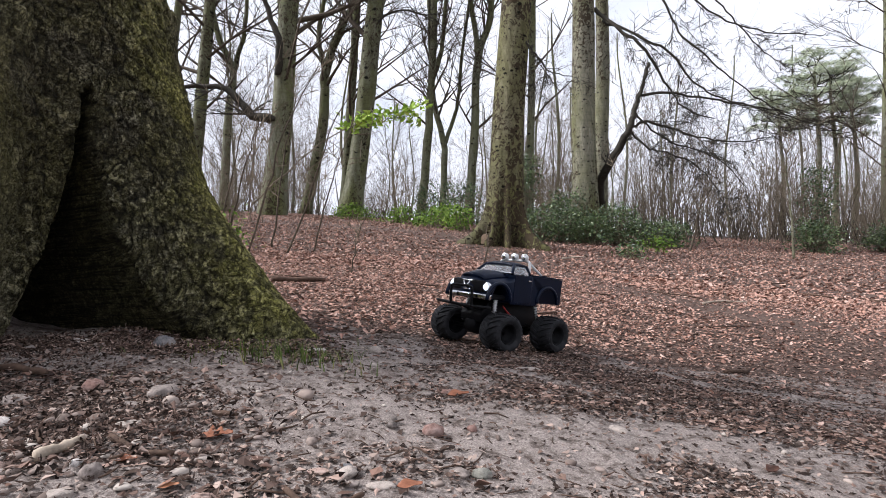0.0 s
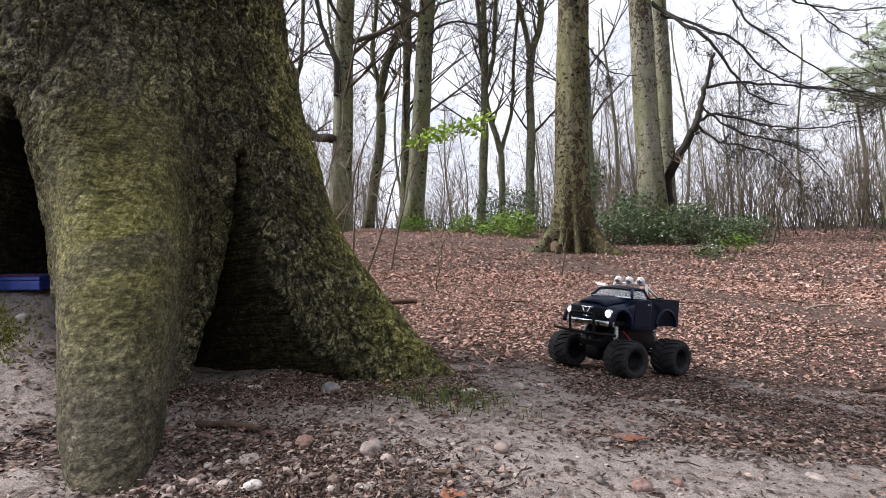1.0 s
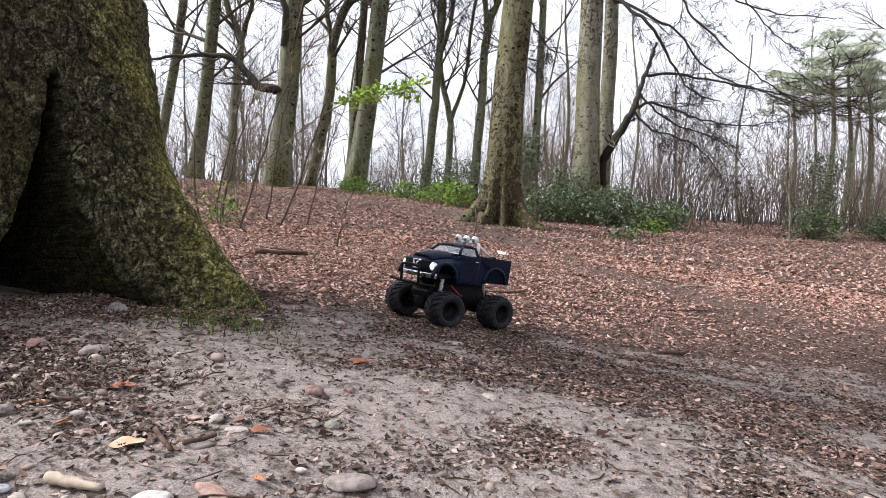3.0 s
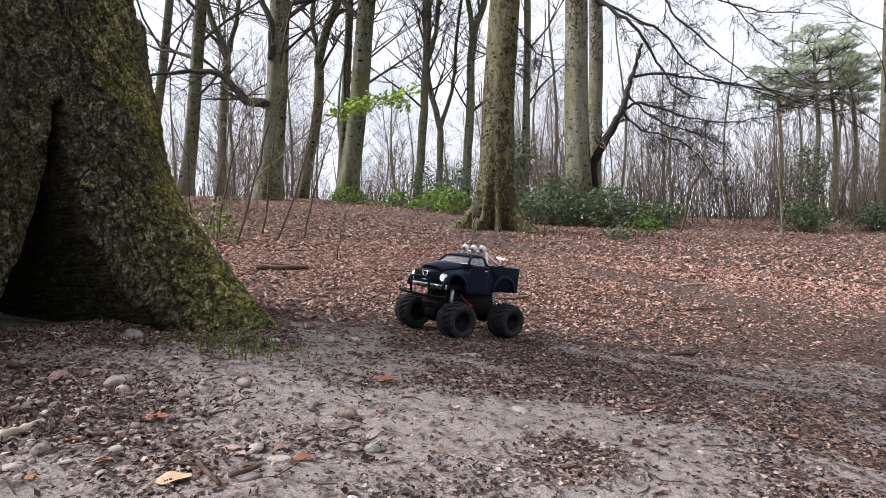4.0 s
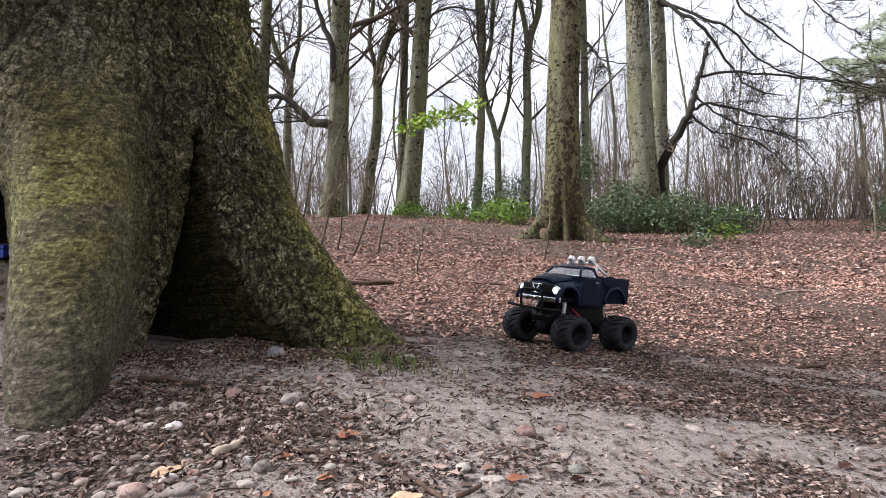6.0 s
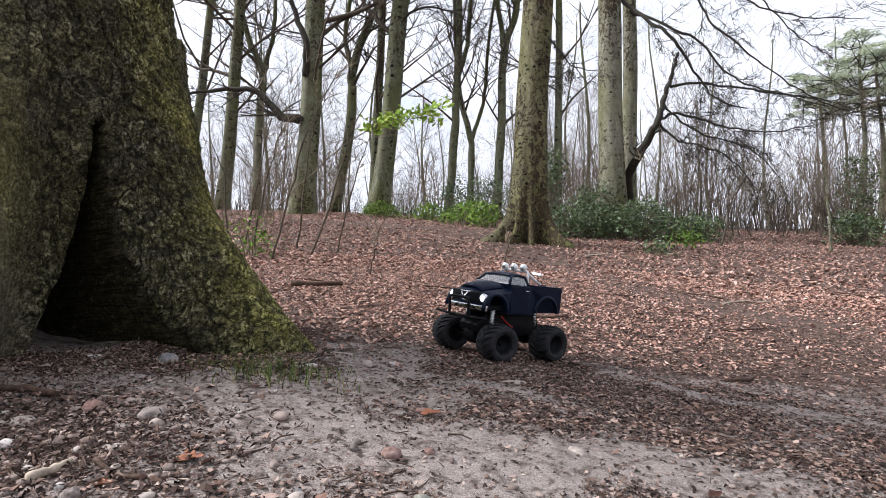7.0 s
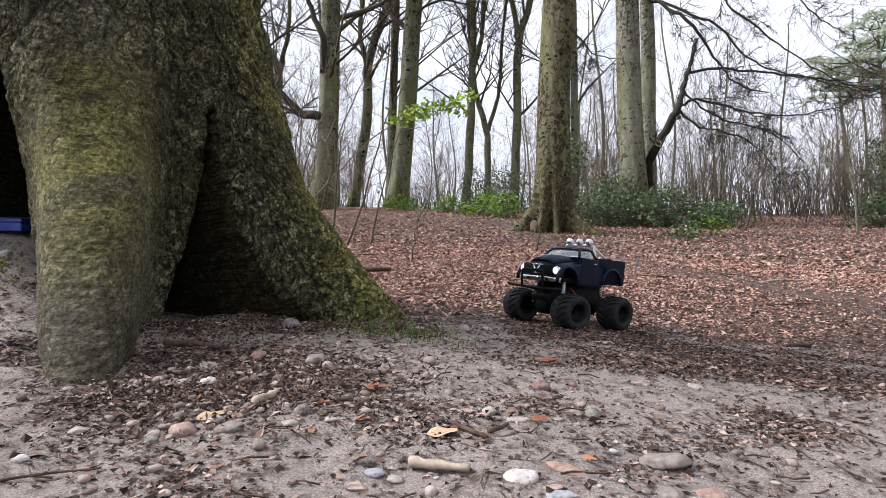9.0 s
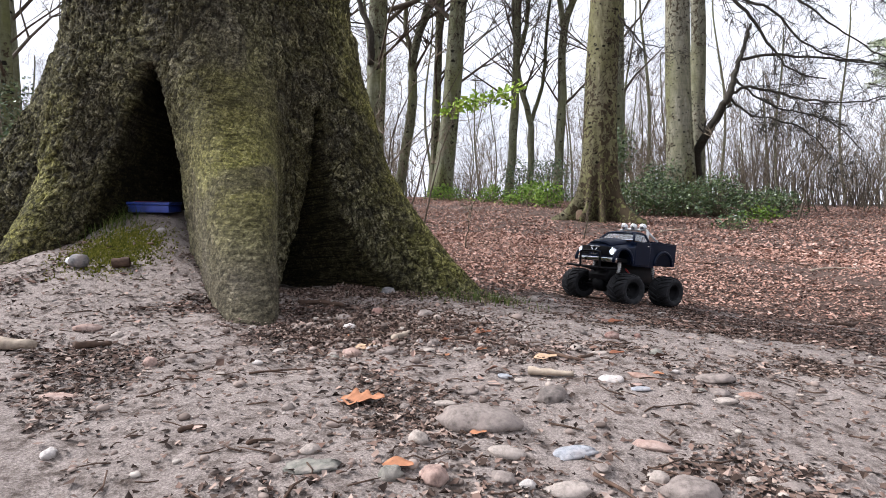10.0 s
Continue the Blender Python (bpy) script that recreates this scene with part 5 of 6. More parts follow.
def make_truck(m):
    truck = thing("toy_truck", "matte black radio-controlled monster pickup truck on sandy ground", "toy truck", m=m)
    # body shell forward of the bed
    outline = [(0.158, 0.150), (0.166, 0.158), (0.168, 0.186), (0.163, 0.203), (0.150, 0.214), (0.125, 0.2215), (0.09, 0.2275), (0.06, 0.232), (0.0, 0.2335), (-0.034, 0.2335), (-0.034, 0.141), (0.058, 0.141), (0.067, 0.147)]
    outline += list(reversed(arch(0.114, 0.150, 0.0455, 4, 172, 10)))

    def crown(x, y, z):
        u = abs(y) / 0.089
        drop = 0.0
        if z > 0.2 and x > 0.05:
            drop = 0.020 * max(0.0, (u - 0.55) / 0.45) ** 1.2 + 0.004 * u * u
            if u > 0.5 and u < 0.75:
                drop += 0.006
        pull = 1.0
        if x > 0.12:
            x = x - 0.020 * u * u * (x - 0.12) / 0.046
        return (x, y * pull, z - drop)

    shell = slab(outline, -0.089, 0.089, crown, (0, 0.03, 0.10, 0.18, 0.25, 0.32, 0.42, 0.5, 0.58, 0.68, 0.75, 0.82, 0.90, 0.97, 1))
    body = part("body", shell, M["paint"], truck, bevel=0.0022)
    # hood
    hood = Shape()
    for i in range(9):
        x = 0.058 + 0.100 * i / 8
        for k in range(9):
            u = (k - 4) / 4
            hood.v.append(Vector((x - 0.012 * u * u * (i / 8), u * (0.064 - 0.010 * (i / 8) ** 2), 0.2325 - 0.0165 * (i / 8) ** 2.2 + 0.0065 * (1 - u * u) - 0.009 * abs(u) ** 4)))
    for i in range(8):
        for k in range(8):
            q = i * 9 + k
            hood.f.append((q, q + 9, q + 10, q + 1))
    ob = part("hood", hood, M["paint"], truck, "rounded matte black hood")
    ob.modifiers.new("thickness", "SOLIDIFY").thickness = 0.009
    # fender flares
    for cx, cz, r in ((0.114, 0.150, 0.050), (-0.114, 0.152, 0.052)):
        mirrored("fender", lambda sg: Shape().tube([(x, sg * 0.089, z) for x, z in arch(cx, cz, r, -2, 180, 14)], 0.0062, 8), M["paint"], truck)
    # doors
    door_line = [(0.050, 0.147), (0.052, 0.175), (0.052, 0.2315), (-0.028, 0.2315), (-0.028, 0.147)]
    for sg in (1, -1):
        d = part("door", slab(door_line, sg * 0.0885, sg * 0.0905), M["paint"], truck, smooth=False, bevel=0.0007)
        part("handle", Shape().box((-0.022, min(sg * 0.0907, sg * 0.094), 0.2165), (-0.008, max(sg * 0.0907, sg * 0.094), 0.220)), M["chrome"], d, "chrome door handle", bevel=0.0008)
    # cab
    def ring(z, f, b, w, n=4):
        return [Vector((f, -w, z)), Vector((f, w, z)), Vector((b, w, z)), Vector((b, -w, z))]
    base, top = ring(0.2345, 0.056, -0.031, 0.078), ring(0.262, 0.030, -0.028, 0.060)
    for p, q in zip(base, top):
        part("pillar", Shape().tube([p, p.lerp(q, 0.5), q], [0.0055, 0.0048, 0.0055], 8), M["paint"], truck)
    roof = Shape()
    for i in range(9):
        x = 0.036 - 0.069 * i / 8
        for k in range(9):
            u = (k - 4) / 4
            e = abs((i - 4) / 4)
            roof.v.append(Vector((x, u * 0.064, 0.2735 - 0.006 * abs(u) ** 3 - 0.006 * e ** 3)))
    for i in range(8):
        for k in range(8):
            q = i * 9 + k
            roof.f.append((q, q + 1, q + 10, q + 9))
    ob = part("roof", roof, M["paint"], truck)
    so = ob.modifiers.new("thickness", "SOLIDIFY")
    so.thickness, so.offset = 0.010, -1
    panes = ((base[0], base[1], top[1], top[0], "windscreen"), (base[1], base[2], top[2], top[1], "side_window"), (base[3], base[0], top[0], top[3], "side_window"), (base[2], base[3], top[3], top[2], "rear_window"))
    for a, b, c, d, name in panes:
        nrm = (b - a).cross(d - a).normalized() * 0.0008
        s = Shape()
        s.v = [p + nrm for p in (a, b, c, d)] + [p - nrm for p in (a, b, c, d)]
        s.f = [(0, 1, 2, 3), (7, 6, 5, 4), (0, 4, 5, 1), (1, 5, 6, 2), (2, 6, 7, 3), (3, 7, 4, 0)]
        ob = part(name, s, M["glass"], truck, "clear plastic window", smooth=False)
        ob.visible_shadow = False
    part("window_trim", Shape().tube([base[0] + Vector((0.003, 0, 0.002)), base[1] + Vector((0.003, 0, 0.002))], 0.003, 6), M["chrome"], truck, "silver windscreen trim")
    part("seat", Shape().box((-0.028, -0.06, 0.2340), (-0.010, 0.06, 0.256)), M["seat"], truck, "brown bench seat", bevel=0.004)
    # bed
    side = [(-0.034, 0.2345), (-0.034, 0.141), (-0.060, 0.141), (-0.066, 0.150)] + list(reversed(arch(-0.114, 0.152, 0.047, 2, 178, 10))) + [(-0.165, 0.152), (-0.186, 0.152), (-0.187, 0.2345)]
    mirrored("bed_side", lambda sg: slab(side, sg * 0.074, sg * 0.088), M["paint"], truck, smooth=False, bevel=0.0018)
    mirrored("bed_rail", lambda sg: Shape().box((-0.187, min(sg * 0.070, sg * 0.090), 0.2347), (-0.036, max(sg * 0.070, sg * 0.090), 0.239)), M["paint"], truck, bevel=0.0015)
    part("bed_floor", Shape().box((-0.184, -0.0735, 0.203), (-0.036, 0.0735, 0.207)), M["black"], truck, smooth=False)
    part("tailgate", Shape().box((-0.188, -0.0735, 0.152), (-0.180, 0.0735, 0.237)), M["paint"], truck, bevel=0.0015)
    part("hitch", Shape().box((-0.202, -0.03, 0.160), (-0.1885, 0.03, 0.172)), M["black"], truck, bevel=0.002)
    # grille, lamps, bumper
    part("grille", Shape().box((0.150, -0.064, 0.170), (0.1655, 0.064, 0.203)), M["black"], truck, "dark grille opening", bevel=0.002)
    for z, w in ((0.2005, 0.058), (0.1735, 0.058)):
        part("grille_bar", Shape().tube([(0.166 - 0.012 * u * u, u * w, z) for u in (-1, -0.6, 0, 0.6, 1)], 0.0026, 8), M["chrome"], truck, "chrome grille bar")
    part("emblem", Shape().tube([(0.169, -0.013, 0.197), (0.171, 0, 0.178), (0.169, 0.013, 0.197)], 0.0028, 6), M["chrome"], truck, "chrome chevron")
    for sg in (1, -1):
        lamp = part("headlight", lathe([(0.0125, 0.146), (0.0145, 0.157), (0.013, 0.160), (0.0115, 0.159)], 28, "x"), M["chrome"], truck, "chrome headlamp ring")
        lamp.location = (0.0, sg * 0.073, 0.186)
        part("lens", lathe([(0.0114, 0.1575), (0.009, 0.161), (0.005, 0.1635), (0.0, 0.1642)], 24, "x"), M["lens"], lamp, "white headlamp lens")
    part("bumper", slab([(0.160, 0.148), (0.174, 0.148), (0.177, 0.152), (0.177, 0.160), (0.174, 0.164), (0.160, 0.164)], -0.090, 0.090, lambda x, y, z: (x - 1.6 * y * y, y, z), (0, 0.2, 0.4, 0.5, 0.6, 0.8, 1)), M["chrome"], truck, "chrome front bumper", bevel=0.001)
    part("bull_bar", Shape().tube(crooked([(0.183, -0.046, 0.122), (0.187, -0.046, 0.165), (0.188, -0.040, 0.181), (0.188, 0, 0.183), (0.188, 0.040, 0.181), (0.187, 0.046, 0.165), (0.183, 0.046, 0.122)], 5, 0), 0.0042, 10), M["black"], truck, "black tubular bull bar")
    part("skid_bar", Shape().tube([(0.176, -0.118, 0.127), (0.182, -0.06, 0.125), (0.184, 0, 0.125), (0.182, 0.06, 0.125), (0.176, 0.118, 0.127)], 0.0045, 10), M["black"], truck, "black lower cross bar")
    mirrored("bar_mount", lambda sg: Shape().tube([(0.184, sg * 0.046, 0.126), (0.14, sg * 0.03, 0.118), (0.10, sg * 0.025, 0.112)], 0.004, 8), M["black"], truck)
    # roll bar and roof lamps
    for sg in (1, -1):
        part("roll_bar", Shape().tube(crooked([(-0.041, sg * 0.064, 0.236), (-0.040, sg * 0.063, 0.268), (-0.040, sg * 0.055, 0.281), (-0.040, 0, 0.2825)], 5, 0), 0.0042, 10), M["silver"], truck, "silver roll bar hoop")
        part("roll_brace", Shape().tube([(-0.043, sg * 0.060, 0.275), (-0.075, sg * 0.062, 0.256), (-0.108, sg * 0.064, 0.2385)], 0.0042, 10), M["silver"], truck, "silver roll bar brace")
        part("brace_foot", Shape().box((-0.122, sg * 0.066 - 0.008, 0.2385), (-0.100, sg * 0.066 + 0.008, 0.2425)), M["black"], truck, bevel=0.001)
    for y in (-0.043, 0.0, 0.043):
        lampo = part("roof_lamp", lathe([(0.0, -0.014), (0.008, -0.011), (0.0125, -0.003), (0.0125, 0.006), (0.0105, 0.0072)], 24, "x"), M["silver"], truck, "round white roof lamp")
        lampo.location = (-0.036, y, 0.2925)
        part("lens", lathe([(0.0105, 0.0074), (0.006, 0.0100), (0.0, 0.0108)], 18, "x"), M["chrome"], lampo)
    # chassis, axles, shocks
    part("chassis", slab([(0.135, 0.078), (0.140, 0.100), (0.10, 0.149), (-0.10, 0.149), (-0.140, 0.100), (-0.135, 0.078), (-0.04, 0.066), (0.04, 0.066)], -0.044, 0.044), M["black"], truck, "black plastic chassis tub", bevel=0.003)
    part("body_floor", Shape().box((-0.178, -0.072, 0.150), (0.150, 0.072, 0.165)), M["black"], truck, smooth=False, bevel=0.003)
    for x in (0.114, -0.114):
        part("gearbox", Shape().tube([(x, -0.024, 0.066), (x, -0.018, 0.066), (x, 0.018, 0.066), (x, 0.024, 0.066)], [0.016, 0.028, 0.028, 0.016], 16), M["black"], truck)
        part("axle", Shape().tube([(x, -0.085, 0.0575), (x, 0.085, 0.0575)], 0.006, 10), M["black"], truck)
        for sg in (1, -1):
            a, b = Vector((x * 0.93, sg * 0.066, 0.072)), Vector((x * 0.80, sg * 0.056, 0.160))
            shock = part("shock_absorber", Shape().tube([a, a.lerp(b, 0.5), a.lerp(b, 0.51), b], [0.0032, 0.0032, 0.0052, 0.0052], 10), M["silver"], truck, "silver shock absorber")
            coil, axis_ = [], (b - a).normalized()
            e1 = axis_.orthogonal().normalized()
            e2 = axis_.cross(e1)
            for i in range(90):
                w = i * 0.62
                coil.append(a.lerp(b, 0.12 + 0.8 * i / 89) + (e1 * math.cos(w) + e2 * math.sin(w)) * 0.0068)
            part("spring", Shape().tube(coil, 0.0011, 5), M["black" if x < 0 else "silver"], shock, "coil spring")
            part("suspension_arm", Shape().tube([(x * 0.55, sg * 0.030, 0.085), (x * 0.95, sg * 0.068, 0.064)], 0.004, 8), M["black"], truck)
    part("battery_wire", Shape().tube(crooked([(0.045, 0.040, 0.135), (0.03, 0.047, 0.118), (0.0, 0.046, 0.100), (-0.02, 0.040, 0.096)], 6, 0), 0.0028, 8), M["red_wire"], truck, "red battery wire")
    part("battery_wire", Shape().tube(crooked([(0.045, -0.040, 0.135), (0.03, -0.047, 0.118), (0.0, -0.046, 0.100), (-0.02, -0.040, 0.096)], 6, 0), 0.0028, 8), M["red_wire"], truck, "red battery wire")
    part("battery", Shape().box((-0.05, -0.044, 0.080), (0.01, 0.044, 0.094)), M["black"], truck, bevel=0.003)
    part("aerial", Shape().tube([(-0.05, -0.02, 0.13), (-0.052, -0.022, 0.25), (-0.058, -0.022, 0.31)], 0.0009, 5), M["black"], truck, "thin black aerial")
    for x, sg, st in ((0.114, 1, -6), (0.114, -1, -6), (-0.114, 1, 0), (-0.114, -1, 0)):
        make_wheel(truck, x, sg * 0.112, st, sg)
    return truck


def truck_pose(x, y, yaw):
    """Stands on its four wheels on the slope."""
    f = Vector((math.cos(radians(yaw)), math.sin(radians(yaw)), 0))
    s = Vector((-f.y, f.x, 0))
    q = [Vector((x, y, 0)) + f * a * 0.114 + s * b * 0.112 for a, b in ((1, 1), (1, -1), (-1, 1), (-1, -1))]
    z = [lie(p.x, p.y) for p in q]
    fx = (f * 0.228 + Vector((0, 0, (z[0] + z[1] - z[2] - z[3]) / 2))).normalized()
    sy = s * 0.224 + Vector((0, 0, (z[0] + z[2] - z[1] - z[3]) / 2))
    up = fx.cross(sy).normalized()
    sy = up.cross(fx)
    m = Matrix((fx, sy, up)).transposed().to_4x4()
    m.translation = Vector((x, y, sum(z) / 4 - 0.001))
    return m


make_truck(truck_pose(0.17, 1.66, 221.0) @ Matrix.Scale(0.955, 4))


# ---- roots of the stout beech, long limbs, saplings ----
def long_limb(name, label, line, r0, r1, seed, shoots=14, size=1.0, droop=0.3, wob=0.02):
    rnd = random.Random(seed)
    r0, r1 = r0 * 0.75, r1 * 0.75
    limb = thing(name, label, "branch", "long low branches")
    pts = crooked(line, 5, wob, seed)
    rad = [r0 + (r1 - r0) * i / (len(pts) - 1) for i in range(len(pts))]
    part("bough", Shape().tube(pts, rad, 8), M["limb"], limb)
    tw = Shape()
    for i in range(int(shoots * (0.5 if "high" in label else 1))):
        k = rnd.randint(len(pts) // 5, len(pts) - 2)
        d = (pts[k + 1] - pts[k - 1]).normalized() + Vector((rnd.uniform(-0.9, 0.9), rnd.uniform(-0.9, 0.9), rnd.uniform(-0.9, 0.6)))
        branch(tw, rnd, pts[k], d, size * rnd.uniform(0.5, 1.0), rad[k] * 0.36, 2, 4, droop)
    tagged(part("twig_spray", tw, M["limb"], limb, "drooping dark twigs"), kind="stuff")


long_limb("bough", "long crooked dark limb of a bare beech", [(-3.83, 11.8, 3.28), (-4.24, 11.8, 3.36), (-4.52, 11.8, 3.64), (-4.84, 11.8, 3.94), (-5.4, 11.8, 3.99), (-6.04, 11.8, 3.95), (-6.69, 11.8, 3.84)], 0.15, 0.030, 41, 12, 1.1, 0.0)
long_limb("bough", "steep dark limb of a bare beech", [(-3.68, 11.75, 4.25), (-3.60, 11.6, 4.86), (-3.84, 11.6, 5.5), (-3.95, 11.6, 5.96), (-4.1, 11.5, 7.0)], 0.11, 0.05, 42, 5, 1.0, 0.0)
long_limb("bough", "bowed mossy limb rising beside the twin beech", [(3.13, 10.70, 1.30), (2.98, 10.2, 1.72), (3.14, 9.7, 2.21), (3.27, 9.5, 2.56), (3.39, 9.5, 2.97), (3.52, 9.5, 3.39), (3.63, 9.5, 3.76)], 0.13, 0.03, 43, 4, 0.6)
DROOP = "dark drooping beech branch with fine twigs"
HIGH = "long high beech branch hanging over the clearing"
long_limb("bough", HIGH, [(2.81, 10.0, 4.93), (3.07, 9.7, 4.5), (3.44, 9.5, 4.11), (3.74, 9.5, 3.69), (4.0, 9.5, 3.27), (4.26, 9.4, 2.89), (4.75, 9.4, 2.74)], 0.05, 0.012, 44, 16, 0.8)
long_limb("bough", HIGH, [(2.94, 10.0, 4.71), (3.56, 9.6, 4.23), (4.01, 9.5, 3.92), (4.41, 9.5, 3.42), (4.82, 9.4, 3.11), (5.34, 9.3, 2.92), (5.93, 9.2, 2.70)], 0.034, 0.010, 48, 18, 0.9)
long_limb("bough", DROOP, [(3.50, 9.5, 3.18), (4.0, 9.5, 3.21), (4.52, 9.5, 3.14), (5.12, 9.4, 3.01), (5.64, 9.3, 2.88), (6.22, 9.2, 2.63)], 0.036, 0.010, 45, 18, 0.9)
long_limb("bough", DROOP, [(3.29, 9.5, 2.59), (3.63, 9.5, 2.69), (4.0, 9.5, 2.59), (4.45, 9.4, 2.41), (5.12, 9.3, 2.32), (5.78, 9.2, 2.40)], 0.038, 0.010, 46, 18, 0.9)
long_limb("bough", DROOP, [(3.30, 9.5, 2.54), (3.63, 9.5, 2.21), (4.0, 9.4, 2.10), (4.45, 9.3, 1.83), (4.74, 9.2, 1.41)], 0.028, 0.009, 47, 16, 0.8)
long_limb("bough", DROOP, [(3.38, 9.5, 2.84), (3.78, 9.5, 2.48), (4.15, 9.4, 2.25), (4.74, 9.3, 2.02), (5.19, 9.2, 1.49)], 0.026, 0.009, 54, 16, 0.8)
long_limb("bough", HIGH, [(3.4, 9.7, 5.8), (3.86, 9.5, 4.91), (4.16, 9.5, 4.3), (4.6, 9.4, 3.84), (5.12, 9.4, 3.38), (5.56, 9.3, 2.99), (6.0, 9.2, 2.75)], 0.030, 0.009, 49, 20, 0.9)
long_limb("bough", HIGH, [(3.7, 9.7, 5.7), (4.31, 9.5, 4.98), (4.83, 9.4, 4.52), (5.42, 9.3, 4.27), (6.01, 9.2, 4.16), (6.52, 9.2, 4.13)], 0.026, 0.008, 50, 18, 0.8)
long_limb("bough", HIGH, [(4.2, 9.7, 5.8), (4.75, 9.5, 4.97), (5.12, 9.4, 4.44), (5.57, 9.3, 3.90), (5.86, 9.2, 3.59)], 0.024, 0.008, 51, 18, 0.8)
long_limb("bough", "thin branch of a bare beech", [(0.98, 7.25, 3.3), (1.18, 7.1, 3.0), (1.35, 7.0, 2.72), (1.65, 6.9, 2.6)], 0.022, 0.006, 52, 10, 0.5)
long_limb("bough", "thin arching branch of a bare beech", [(-1.85, 13.3, 6.0), (-1.2, 13.2, 6.35), (-0.5, 13.1, 6.2), (0.1, 13.0, 5.8)], 0.05, 0.012, 53, 10, 1.2)
knot = thing("branch_knot", "dark swollen knot where a limb leaves the beech", "knot")
part("collar", Shape().tube([(-3.72, 11.75, 3.27), (-3.85, 11.72, 3.29), (-3.99, 11.72, 3.30), (-4.08, 11.72, 3.33)], [0.045, 0.085, 0.075, 0.045], 14), M["limb"], knot)


def sapling(x, y, high, r, lean, label, seed, pale=True, twigs=8):
    rnd = random.Random(seed)
    tree = thing("sapling", label, "sapling", "saplings", pose(x, y, float(ground_z(x, y)), 0, 0, 0))
    pts = crooked([(0, 0, -0.05), (lean * 0.3, 0, high * 0.35), (lean * 0.55, 0.05, high * 0.7), (lean, 0, high)], 4, 0.012, seed)
    part("stem", Shape().tube(pts, [r * (1 - 0.8 * i / len(pts)) for i in range(len(pts))], 6), M["beech_pale" if pale else "twig_dark"], tree)
    tw = Shape()
    for i in range(twigs):
        k = rnd.randint(3, len(pts) - 1)
        branch(tw, rnd, pts[k], Vector((rnd.uniform(-1, 1), rnd.uniform(-1, 1), rnd.uniform(0.2, 1))), high * rnd.uniform(0.15, 0.35), r * 0.4, 1, 3)
    tagged(part("twig_spray", tw, M["twig"], tree), kind="stuff")


sapling(5.08, 7.78, 1.6, 0.022, -0.12, "pale thin sapling at the edge of the thicket", 61)
sapling(2.80, 9.0, 1.3, 0.020, 0.07, "straight pale stem among holly", 62, twigs=2)
sapling(-0.62, 3.6, 0.42, 0.006, 0.10, "thin bare sapling shoot among leaves", 65, False, 4)
for i, (x, y, h, le) in enumerate(((-1.55, 4.2, 1.5, 0.55), (-1.75, 4.3, 1.2, 0.3), (-1.35, 4.6, 1.7, 0.75), (-1.95, 4.4, 1.0, -0.2), (-1.6, 5.0, 1.4, 0.2), (-1.2, 4.9, 1.1, 0.35), (-2.2, 5.2, 1.6, 0.4))):
    sapling(x, y, h, 0.010, le, "slanting bare shoot rising from the leaves", 70 + i, False, 6)
sapling(0.35, 4.7, 0.5, 0.008, 0.12, "thin bare shoot among leaves", 66, False, 3)
sapling(3.8, 8.3, 1.0, 0.02, 0.35, "slanting dead stem in the thicket", 67, False, 3)


def leaf_cluster(s, rnd, o, n, spread, size, up=0.0):
    """Small pointed leaves round a point."""
    for i in range(n):
        c = o + Vector((rnd.gauss(0, spread), rnd.gauss(0, spread), rnd.gauss(0, spread * 0.7)))
        d = Vector((rnd.uniform(-1, 1), rnd.uniform(-1, 1), rnd.uniform(-0.6, 0.8) + up)).normalized()
        e = d.cross(Vector((rnd.uniform(-1, 1), rnd.uniform(-1, 1), rnd.uniform(-1, 1)))).normalized()
        ln = size * rnd.uniform(0.6, 1.3)
        k = len(s.v)
        fold = d.cross(e) * ln * 0.12
        s.v += [c, c + d * ln * 0.5 + e * ln * 0.28 + fold, c + d * ln, c + d * ln * 0.5 - e * ln * 0.28 + fold]
        s.f += [(k, k + 1, k + 2), (k, k + 2, k + 3)]


def evergreen(x, y, w, high, key, label, seed, leaves=900, size=0.05, category="bush"):
    rnd = random.Random(seed)
    bush = thing("evergreen_bush", label, category, "evergreen undergrowth", pose(x, y, float(ground_z(x, y)), 0, 0, 0))
    stems, lv = Shape(), Shape()
    n = max(8, int(leaves / 28))
    for i in range(n):
        a, h = rnd.uniform(0, 6.3), high * rnd.random() ** 0.8
        rr = w * math.sqrt(rnd.random()) * (1.1 - 0.5 * h / high)
        tip = Vector((math.cos(a) * rr, math.sin(a) * rr, h))
        stems.tube([(tip.x * 0.3, tip.y * 0.3, -0.03), tip * 0.6, tip], [0.008, 0.006, 0.003], 3, False)
        leaf_cluster(lv, rnd, tip, 28, 0.09, size)
    tagged(part("brushwood", stems, M["twig"], bush), kind="stuff")
    tagged(part("foliage", lv, M[key], bush, smooth=False), kind="stuff")


HOLLY = "dark glossy holly bush below the bare trees"
for i, (x, y, w, h) in enumerate(((1.55, 8.7, 0.35, 0.45), (2.0, 8.9, 0.4, 0.6), (2.45, 8.9, 0.45, 0.45), (2.95, 9.1, 0.5, 0.6), (3.45, 9.0, 0.5, 0.4), (2.2, 9.7, 0.5, 0.8), (4.0, 9.5, 0.5, 0.35), (1.40, 9.3, 0.25, 1.5),
                                  (6.3, 9.1, 0.4, 0.5), (6.8, 9.7, 0.4, 1.5), (7.9, 9.6, 0.4, 0.4), (-0.2, 13.5, 0.7, 1.0), (0.4, 12.5, 0.6, 1.0), (8.8, 9.8, 0.7, 0.6))):
    evergreen(x, y, w, h, "holly", HOLLY, 100 + i, int(900 + 1300 * w))
